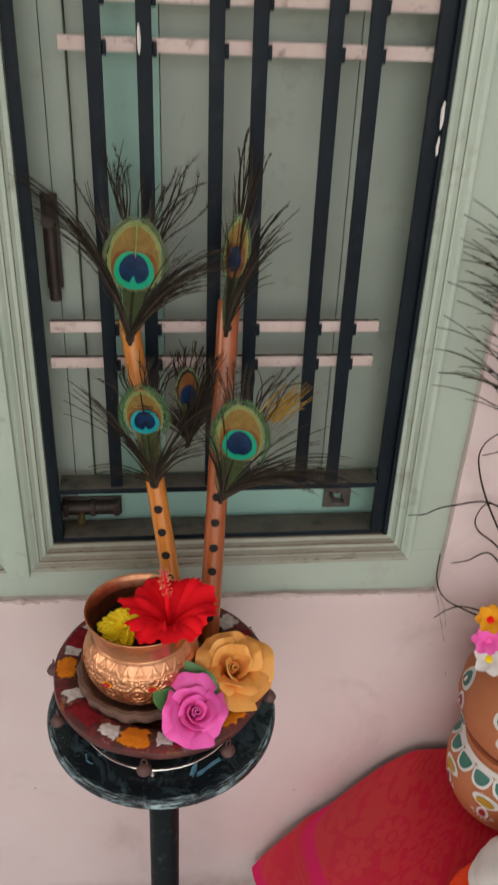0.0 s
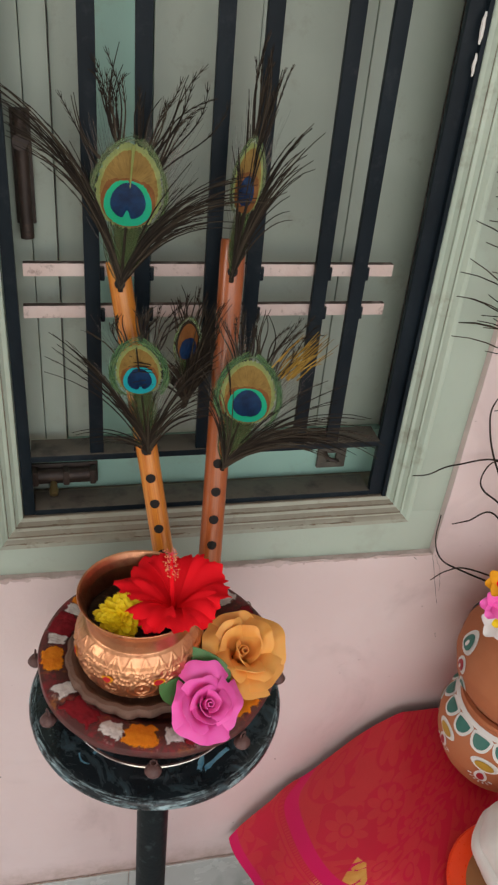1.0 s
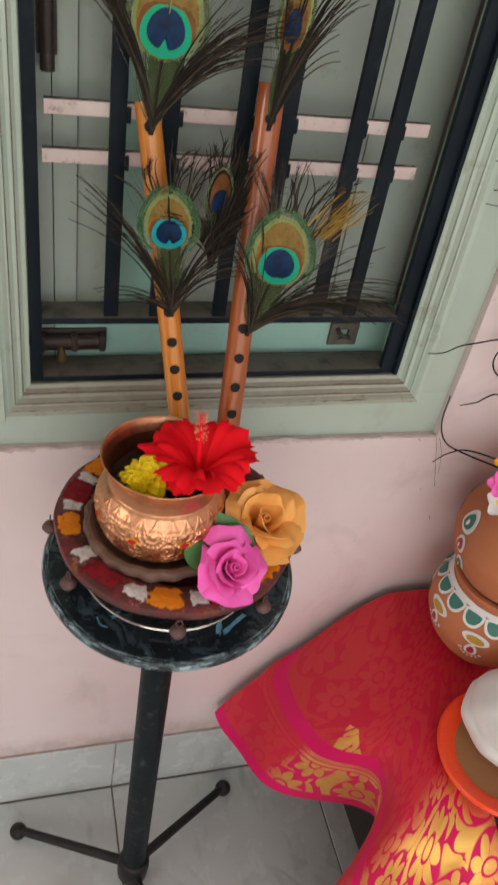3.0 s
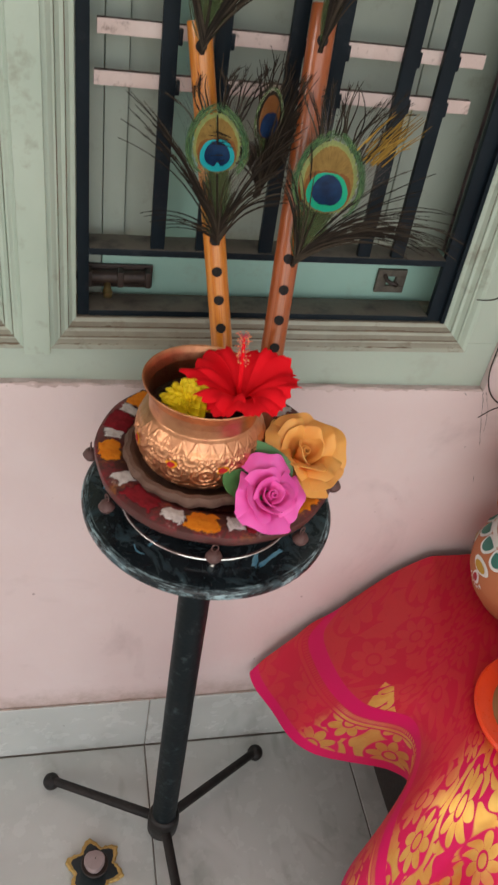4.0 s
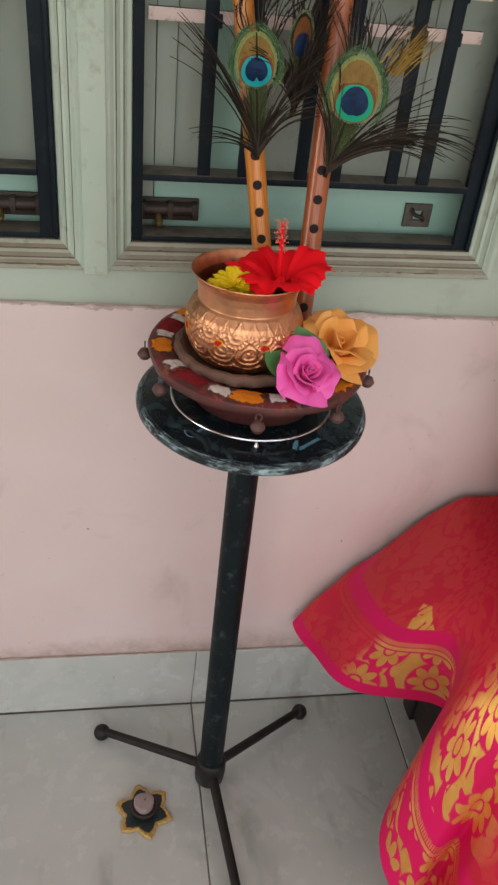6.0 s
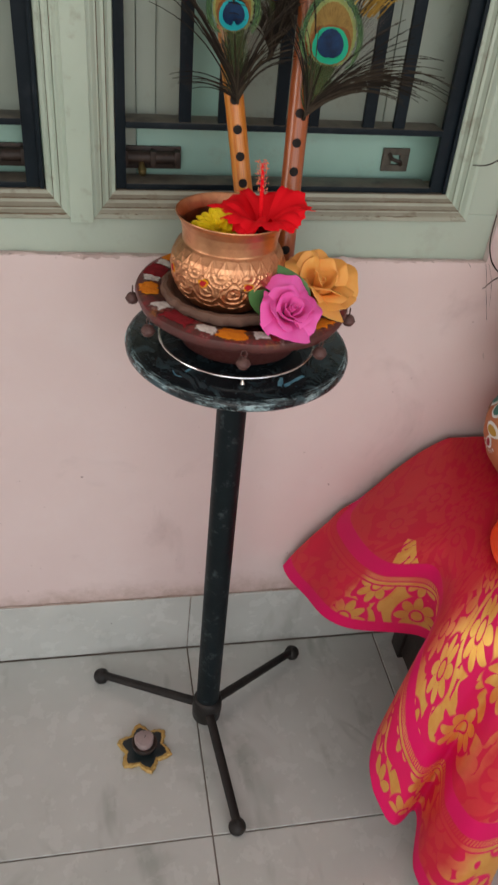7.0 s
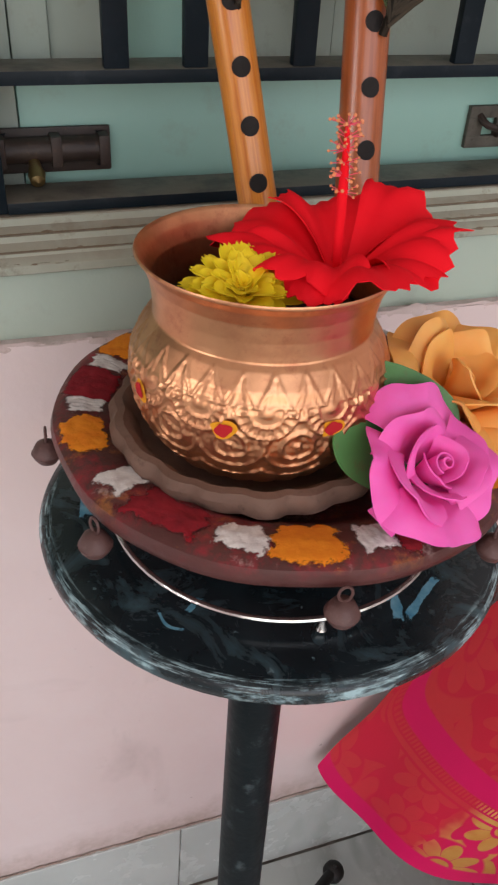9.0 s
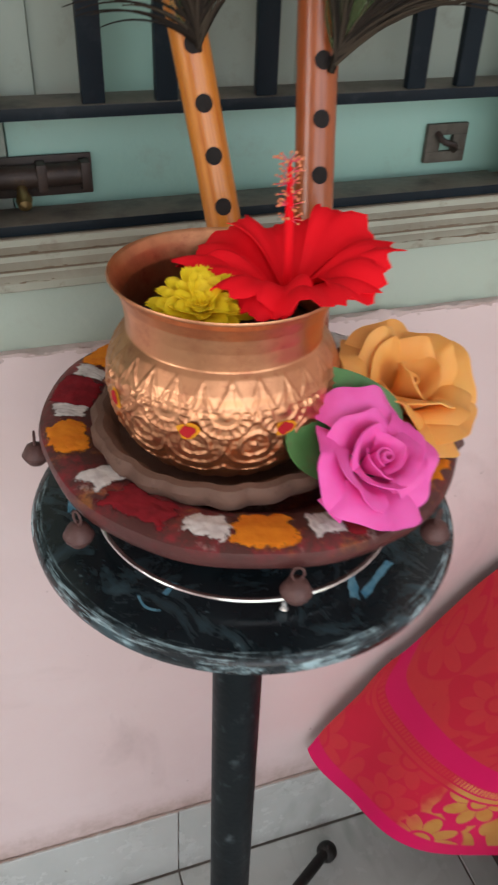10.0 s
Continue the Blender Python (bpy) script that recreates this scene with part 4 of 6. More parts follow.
def pinch(a, r, z):
    k = max(0, (r - 0.045) / 0.02)
    return r * (1 + (0.040 * abs(math.sin(9.5 * a + 0.3 * math.sin(3 * a))) - 0.02 + 0.012 * noise.noise(Vector((math.cos(a) * 4, math.sin(a) * 4, z * 120)))) * k)


DISH = resample([(0.0, 0.0005), (0.04, 0.0005), (0.053, 0.005), (0.0585, 0.0075), (0.0618, 0.0105), (0.0625, 0.0160), (0.0608, 0.0192), (0.0575, 0.0198), (0.0535, 0.0165), (0.049, 0.0085), (0.043, 0.0062), (0.0, 0.0060)], 0.002)
def clay_fold(a, r, z):
    """The pinched edge, with shallow folds pressed into the clay below it."""
    q = Vector((math.cos(a) * 5.5, math.sin(a) * 5.5, z * 90))
    return pinch(a, r, z) * (1 + 0.022 * noise.noise(q) * min(1.0, r / 0.05) + 0.010 * noise.noise(q * 3.1) * min(1.0, r / 0.05))


cut = [i for i, (r, z) in enumerate(DISH) if r > 0.055]
part("dish", lathe(DISH[:cut[0] + 1], 190, (SX, SY, DZ + 0.046), clay_fold), M_SAUCER, saucer)
part("pinched_rim", lathe(DISH[cut[0]:cut[-1] + 1], 190, (SX, SY, DZ + 0.046), clay_fold), M_SAUCER, saucer)
part("well", lathe(DISH[cut[-1]:], 190, (SX, SY, DZ + 0.046), clay_fold), M_SAUCER, saucer)

# ---- copper pot ----
PZ = DZ + 0.0520
POT = [(0.0, 0.0), (0.022, 0.0), (0.029, 0.002), (0.0375, 0.0075), (0.0446, 0.0160), (0.0484, 0.0255), (0.0497, 0.034), (0.0492, 0.0415), (0.0468, 0.0485), (0.0432, 0.0540),
       (0.0412, 0.0560), (0.0412, 0.0585), (0.0416, 0.064), (0.0428, 0.0705), (0.0452, 0.0760), (0.0473, 0.0788), (0.0479, 0.0797), (0.0475, 0.0805), (0.0463, 0.0798),
       (0.0442, 0.0760), (0.0417, 0.070), (0.0403, 0.062), (0.0398, 0.056), (0.042, 0.05), (0.047, 0.04), (0.045, 0.024), (0.034, 0.01), (0.0, 0.006)]


POT = [(r, z * 1.075 if z <= 0.056 else z + 0.0042) for r, z in POT]
LEAN = Matrix.Translation((PX, PY, PZ)) @ Matrix.Rotation(radians(-0.8), 4, "X") @ Matrix.Diagonal((1.055, 1.055, 1.03, 1)) @ Matrix.Translation((-PX, -PY, -PZ))   # the pot leans in its saucer


def ridge(d, w):
    return max(0.0, 1 - (d / w) ** 2)


def emboss(a, r, z):
    """Repousse work: leaf tongues on the shoulder, shell fans and scrolls on the belly, lobes at the foot."""
    if r < 0.026 or z > 0.0592 or (z > 0.03 and r < 0.0430):
        return r
    h = 0.0
    turn = a / (2 * math.pi)
    if z > 0.0470:                       # tongues with a vein, between two fillets
        f = (z - 0.0470) / 0.0110
        c = abs(((turn * 26) % 1) - 0.5) * 2
        side = 1 - f
        h = ridge(abs(c - side * 0.95), 0.13) + 0.8 * ridge(abs(c - side * 0.5), 0.10) * (f < 0.75) + 0.8 * ridge(abs(f - 0.03), 0.08)
    else:
        c = ((turn * 13 + 0.35) % 1) - 0.5
        dx, dz = c * 2 * math.pi * 0.0495 / 13, 0.0462 - z
        q, ang = math.hypot(dx, dz), math.atan2(dx, dz)
        if q < 0.0112:
            h = ridge(abs(q - 0.0106), 0.0008) + 0.8 * ridge(abs(q - 0.0062), 0.0006) + 0.8 * ridge(q, 0.003)
            if 0.0066 < q < 0.0102:
                h += 0.9 * ridge(abs(math.sin(ang * 9)), 0.55)
        elif z > 0.0150:                 # scrolls between the fans
            c2 = ((turn * 13 + 0.85) % 1) - 0.5
            ex, ez = c2 * 2 * math.pi * 0.049 / 13, z - 0.0292
            p, b = math.hypot(ex, ez), math.atan2(ez, ex)
            h = ridge(abs(math.sin(p * 560 - b * (1 if ex > 0 else -1))), 0.55) * 0.9 + 0.5 * noise.noise(Vector((ex * 500, ez * 500, 3 * turn)))
        else:                            # round lobes at the foot
            f = (z - 0.002) / 0.013
            h = 1.1 * abs(math.sin(a * 13)) ** 0.7 * math.sin(math.pi * max(0.0, min(1.0, f))) ** 0.6
    return r + (0.00052 if z > 0.047 else 0.00100) * h


def leaning(bm):
    bmesh.ops.transform(bm, matrix=LEAN, verts=bm.verts)
    return bm


pot = thing("copper_pot", "embossed polished copper lota pot with red dots", "pot", (PX, PY, PZ))
part("body", leaning(lathe(resample(POT, 0.0007), 420, (PX, PY, PZ), emboss)), M_COPPER, pot, angle=70)
part("filling", leaning(lathe([(0.0, 0.058), (0.02, 0.060), (0.0400, 0.0590)], 32, (PX, PY, PZ))), M_SOIL, pot, "dark wet filling")


def on_pot(profile, at, a, z, off):
    """A place on the outside of a lathe profile."""
    for (r0, z0), (r1, z1) in zip(profile, profile[1:]):
        if min(z0, z1) <= z <= max(z0, z1) and z1 > z0:
            f = (z - z0) / (z1 - z0)
            r = r0 + (r1 - r0) * f + off
            return Vector((at[0] + r * math.cos(a), at[1] + r * math.sin(a), at[2] + z))
    return Vector((at[0], at[1], at[2] + z))


def decal(profile, at, a, z, outline, off, radius):
    """A blob of paint on a lathe: outline(theta) gives (across, up) in metres."""
    bm = bmesh.new()
    n = 20
    mid = bm.verts.new(on_pot(profile, at, a, z, off * 1.25))
    ring = []
    for k in range(n):
        x, y = outline(2 * math.pi * k / n)
        ring.append(bm.verts.new(on_pot(profile, at, a + x / radius, z + y, off)))
    for k in range(n):
        bm.faces.new((mid, ring[k], ring[(k + 1) % n]))
    return bm


def ellipse(w, h, tip=0.0):
    return lambda t: (w * math.cos(t) * (1 - tip * math.sin(t)), h * math.sin(t))


for k, a in enumerate((237, 281, 193, 325, 9, 53, 97, 145)):
    ph = 1.7 * k
    part("turmeric_dot", leaning(decal(POT, (PX, PY, PZ), deg(a), 0.0380, lambda t: (0.0044 * math.cos(t) * (1 + 0.2 * math.sin(3 * t + ph)), 0.0039 * math.sin(t) * (1 + 0.2 * math.sin(2 * t + ph))), 0.0010, 0.0495)), M_TURDOT, pot, "yellow turmeric dot")
    part("kumkum_dot", leaning(decal(POT, (PX, PY, PZ), deg(a), 0.0383, lambda t: (0.0029 * math.cos(t) * (1 + 0.28 * math.sin(2 * t + ph)), 0.0027 * math.sin(t) * (1 + 0.16 * math.sin(3 * t + ph))), 0.0016, 0.0495)), M_KUMDOT, pot, "red kumkum dot")


# ---- flowers ----
def petal_mesh(name, fn, material, nu=10, nv=8, thick=0.0):
    bm = bmesh.new()
    grid(bm, fn, nu, nv)
    if thick:
        bmesh.ops.recalc_face_normals(bm, faces=bm.faces)
        bmesh.ops.solidify(bm, geom=bm.faces[:], thickness=thick)
    me = bpy.data.meshes.new(name)
    bm.to_mesh(me)
    bm.free()
    me.materials.append(material)
    smooth_mesh(me, 60)
    return me


def axis_pose(at, direction, spin=0.0):
    """Local z along direction."""
    q = Vector(direction).normalized().to_track_quat("Z", "Y").to_matrix().to_4x4()
    return Matrix.Translation(at) @ q @ Matrix.Rotation(spin, 4, "Z")


def rose(name, label, at, direction, size, material, seed, layers, point=0.0, tilt_heart=(0, 0)):
    """A foam rose: rolled heart and broad overlapping petals with turned-back lips.
    layers: count, radius, height, flare, half width, lip."""
    rnd = random.Random(seed)
    r = thing(name, label, "flower", at)
    m = axis_pose(at, direction)
    turn = 0.4
    for li, (count, r0, h, flare, half, lip) in enumerate(layers):
        share = li / (len(layers) - 1)
        for k in range(count):
            turn += 2 * math.pi / count * rnd.uniform(0.85, 1.15)
            w, hh, fl = half * rnd.uniform(0.9, 1.1), h * rnd.uniform(0.9, 1.1), flare * rnd.uniform(0.6, 1.4)
            curl, side, tip = lip * rnd.uniform(0.7, 1.3), rnd.uniform(-0.25, 0.25), rnd.uniform(-0.35, 0.35)
            off = Vector((tilt_heart[0], tilt_heart[1], 0)) * (1 - share) + Vector((rnd.uniform(-1, 1), rnd.uniform(-1, 1), 0)) * 0.05
            spiral = 0.10 * rnd.uniform(0.6, 1.2)

            def fn(s, t, turn=turn, w=w, hh=hh, fl=fl, curl=curl, r0=r0, side=side, tip=tip, off=off, spiral=spiral):
                x = 2 * s - 1
                xx = abs(x - tip * (1 - abs(x)))
                top = 1 - 0.14 * xx ** 2.4 - point * 0.32 * xx ** 1.1
                tt = t * top
                grow = 0.40 + 0.60 * math.sin(math.pi / 2 * min(1.0, t * 1.4)) - 0.08 * t
                a = turn + x * w * grow + side * tt
                rad = r0 * (0.28 + 0.72 * math.sin(min(1.0, tt * 1.2) * math.pi / 2)) + fl * tt ** 2.0 + spiral * x * tt
                over = max(0.0, t - 0.66) / 0.34
                rad += curl * (0.20 * over ** 1.5) * (0.6 + 0.7 * xx)
                ruff = 0.022 * curl * math.sin(8 * x + 3 * turn) * t ** 4
                rad += ruff
                z = hh * tt - curl * 0.17 * over ** 2.0 * (0.5 + 0.9 * xx) + 0.02 * math.sin(4 * x + turn) * tt ** 2 + 0.8 * ruff
                return (Vector((rad * math.cos(a), rad * math.sin(a), z)) + off) * size
            link_mesh("petal", petal_mesh("petal", fn, material, 26, 14, size * 0.026), r, m)

    def heart(s, t):
        a = s * 3.3 * math.pi
        rad = 0.045 + 0.15 * s * (0.75 + 0.25 * t)
        return Vector((rad * math.cos(a) + tilt_heart[0], rad * math.sin(a) + tilt_heart[1], 0.12 + 0.72 * t - 0.10 * s * t)) * size
    link_mesh("petal", petal_mesh("petal", heart, material, 50, 4, size * 0.028), r, m)
    return r


rose("pink_foam_rose", "magenta pink foam rose lying on the dish rim", (0.0300, 0.8060, 0.7110), (0.14, -0.62, 0.77), 0.0242, M_PINKROSE, 9,
     ((2, 0.27, 0.95, 0.02, 1.6, 0.4), (3, 0.42, 1.02, 0.05, 1.25, 0.8), (3, 0.57, 0.96, 0.12, 1.2, 1.3), (4, 0.66, 0.74, 0.34, 0.95, 1.6)), 0.45, (0.08, -0.06))
rose("orange_foam_rose", "peach orange foam rose lying on the dish rim", (0.068, 0.851, 0.7070), (0.14, -0.42, 0.90), 0.0300, M_ORROSE, 14,
     ((2, 0.28, 1.22, 0.04, 1.5, 0.5), (3, 0.40, 1.28, 0.12, 1.15, 0.9), (4, 0.50, 1.20, 0.30, 1.0, 1.3), (5, 0.56, 1.0, 0.50, 1.05, 1.7)), 0.6)

leaf = thing("rose_leaf", "broad green fabric leaf behind the pink rose", "leaf", (0.012, 0.812, 0.703))


def leaf_fn(s, t):
    x = 2 * s - 1
    w = 0.030 * math.sin(math.pi * min(1, t * 0.93 + 0.06)) ** 0.75
    return Vector((w * x, 0.050 * t, 0.0045 * x * x * math.sin(math.pi * t) - 0.006 * t * t))


link_mesh("blade", petal_mesh("blade", leaf_fn, M_LEAF, 12, 16, 0.0007), leaf, Matrix.Translation((0.0275, 0.8085, 0.7020)) @ Euler((radians(66), radians(0), radians(10))).to_matrix().to_4x4())
part("stalk", tube(bmesh.new(), [(0.0235, 0.8075, 0.7025), (0.030, 0.806, 0.702)], 0.0012, 8), M_LEAF, leaf)

hib = thing("hibiscus", "open scarlet hibiscus flower resting on the pot rim", "flower", (0.010, 0.863, 0.772))
HM = axis_pose((0.0120, 0.8580, 0.7638), (-0.07, -0.03, 1.0))
for k in range(5):
    turn = radians(72 * k + 51)
    rnd = random.Random(40 + k)
    ph, lift = rnd.uniform(0, 6), rnd.uniform(-0.003, 0.003)

    def fn(s, t, turn=turn, ph=ph, lift=lift, kk=k):
        x = 2 * s - 1
        reach = (0.0430, 0.041, 0.0475, 0.0395, 0.0425)[kk] * (1 - 0.22 * abs(x) ** 3) * (1 + (0.05 * math.sin(11 * x + ph) + 0.04 * math.sin(27 * x + 2 * ph) + 0.03 * math.sin(57 * x + ph)) * t ** 3)
        half = radians(46) + radians(20) * math.sin(min(1, t * 1.05) * math.pi / 2)
        a = turn + x * half
        rr = 0.0004 + reach * t
        z = 0.028 * math.sin(t * 1.75) - (0.004, 0.004, 0.009, 0.0090, 0.006)[kk] * t * t + lift * t + (0.0040 * math.sin(6.5 * x + ph) + 0.0020 * math.sin(15 * x + 2 * ph)) * t * t + 0.0036 * x * t
        return Vector((rr * math.cos(a), rr * math.sin(a), z))
    link_mesh("petal", petal_mesh("petal", fn, M_HIB, 44, 16, 0.0004), hib, HM)
col_pts = curve_points([(0, 0, 0.004), (0.0005, -0.001, 0.022), (0.0005, -0.001, 0.046), (0.001, -0.002, 0.064)], 12)
bm = tube(bmesh.new(), col_pts, [0.0019] * 8 + [0.0016, 0.0014, 0.0012, 0.001, 0.0008], 10)
bmesh.ops.transform(bm, matrix=HM, verts=bm.verts)
column = part("stamen_column", bm, M_HIB, hib, "scarlet stamen column")
rnd = random.Random(8)
fil, pol = bmesh.new(), bmesh.new()
for k in range(90):
    i = rnd.randint(7, 12)
    p = HM @ col_pts[i]
    a, e = rnd.uniform(0, 6.28), rnd.uniform(-0.1, 0.7)
    d = HM.to_3x3() @ Vector((math.cos(a) * math.cos(e), math.sin(a) * math.cos(e), math.sin(e)))
    q = p + d * rnd.uniform(0.0035, 0.0065)
    tube(fil, [p, q], 0.0002, 4)
    bmesh.ops.create_icosphere(pol, subdivisions=1, radius=rnd.uniform(0.0004, 0.0008), matrix=Matrix.Translation(q))
part("filament_tuft", fil, M_STAMEN, column, "fine coral filaments", kind="stuff")
part("pollen_tuft", pol, M_POLLEN, column, "golden anthers", kind="stuff")

yel = thing("yellow_flower", "yellow chrysanthemum with notched petals inside the pot", "flower", (-0.036, 0.845, 0.762))


def ray_fn(s, t):
    x = 2 * s - 1
    w = 0.0024 * (0.34 + 0.75 * math.sin(math.pi * min(1, t * 0.8 + 0.1)))
    notch = 1 - 0.07 * (1 if abs(x) > 0.6 or abs(x) < 0.3 else 0) * (1 if t > 0.95 else 0)
    return Vector((w * x, 0.0145 * t * notch, 0.0035 * math.sin(t * 2.2) + 0.0008 * x * x))


ray_me = petal_mesh("petal", ray_fn, M_YELLOW, 6, 7, 0.0002)
YM = axis_pose((-0.0295, 0.8472, 0.7692), (-0.16, -0.46, 0.87)) @ Matrix.Rotation(-0.25, 4, "Z") @ Matrix.Diagonal((1.36, 1.08, 0.85, 1))
for ring, (count, tilt, scale) in enumerate(((17, 14, 1.22), (17, 24, 1.20), (15, 35, 1.12), (13, 46, 1.0), (10, 58, 0.86), (7, 72, 0.66))):
    for k in range(count):
        a = 2 * math.pi * (k + 0.5 * (ring % 2)) / count
        m = YM @ Matrix.Rotation(a + 0.12 * math.sin(k * 5.1), 4, "Z") @ Matrix.Rotation(radians(tilt + 5 * math.sin(k * 3.3)), 4, "X") @ Matrix.Scale(scale * (1 + 0.08 * math.sin(k * 7.7)), 4)
        link_mesh("petal", ray_me, yel, m)


# ---- flutes ----
def flute(name, label, bottom, top, radius, material, holes):
    """A bamboo flute: a hollow tube with finger holes on the side that faces the room."""
    b, t = Vector(bottom), Vector(top)
    f = thing(name, label, "flute", bottom)
    d = (t - b).normalized()
    length = (t - b).length
    prof = [(radius * 0.72, 0.004), (radius * 0.72, 0.0), (radius * 0.97, 0.0), (radius, 0.0012)]
    prof += [(radius * (1 + 0.012 * math.sin(z * 40)), z) for z in np.linspace(0.01, length - 0.002, 24)]
    prof += [(radius * 0.97, length), (radius * 0.72, length), (radius * 0.70, length - 0.03), (0.0, length - 0.031)]
    bm = lathe(prof, 40)
    me = bpy.data.meshes.new("tube")
    bmesh.ops.recalc_face_normals(bm, faces=bm.faces)
    bm.to_mesh(me)
    bm.free()
    me.materials.append(material)
    smooth_mesh(me, 40)
    m = Matrix.Translation(b) @ d.to_track_quat("Z", "Y").to_matrix().to_4x4()
    body = link_mesh("tube", me, f, m)
    front = Vector((-0.12, -1, 0.12))
    front = (front - d * front.dot(d)).normalized()
    side = d.cross(front)
    # no hole is cut: a black disc paints in the shade inside it
    for z in holes:
        c = b + d * ((z - b.z) / d.z)
        bm = bmesh.new()
        n, rings = 20, []
        for rr, dep in ((0.0043, 0.0002), (0.0039, 0.0003), (0.0034, -0.0016), (0.0, -0.0018)):
            row = []
            for k in range(n):
                a = 2 * math.pi * k / n
                off = side * (rr * math.cos(a)) + d * (rr * math.sin(a))
                wrap = math.sqrt(max(0, radius ** 2 - (rr * math.cos(a)) ** 2))
                row.append(bm.verts.new(c + off + front * (wrap + max(dep, 0.0002) if dep > 0 else wrap + 0.0003)))
            rings.append(row)
        for p, q in zip(rings, rings[1:]):
            for k in range(n):
                bm.faces.new((p[k], p[(k + 1) % n], q[(k + 1) % n], q[k]))
        part("finger_hole", bm, M_HOLE, body, "black disc standing for the dark inside of a finger hole")
    return f, d, front


def on_line(p, q, z):
    p, q = Vector(p), Vector(q)
    return p + (q - p) * ((z - p.z) / (q.z - p.z))


LA, LB = on_line((0.003, 0.963, 0.820), (-0.022, 1.004, 0.976), 0.6895), on_line((0.003, 0.963, 0.820), (-0.022, 1.004, 0.976), 1.0)
RA, RB = on_line((0.057, 0.947, 0.816), (0.0645, 0.996, 0.990), 0.6895), on_line((0.057, 0.947, 0.816), (0.0645, 0.996, 0.990), 1.022)
flute("bamboo_flute", "honey-coloured bamboo flute with black finger holes standing in the dish", LA, LB, 0.0093, M_FLUTE_A, [0.7295, 0.753, 0.7765, 0.8000, 0.8232, 0.8480, 0.9835])
flute("bamboo_flute", "russet bamboo flute with black finger holes standing in the dish", RA, RB, 0.0102, M_FLUTE_B, [0.7220, 0.746, 0.7695, 0.7930, 0.818, 0.8430, 0.9985])


# ---- peacock feathers ----
def ribbon(bm, pts, w0, w1, normal):
    rows = []
    for i, p in enumerate(pts):
        d = (pts[min(i + 1, len(pts) - 1)] - pts[max(i - 1, 0)]).normalized()
        s = d.cross(normal).normalized()
        w = w0 + (w1 - w0) * i / (len(pts) - 1)
        rows.append((bm.verts.new(p - s * w), bm.verts.new(p + normal * w * 0.6), bm.verts.new(p + s * w)))
    for a, b in zip(rows, rows[1:]):
        bm.faces.new((a[0], a[1], b[1], b[0]))
        bm.faces.new((a[1], a[2], b[2], b[1]))


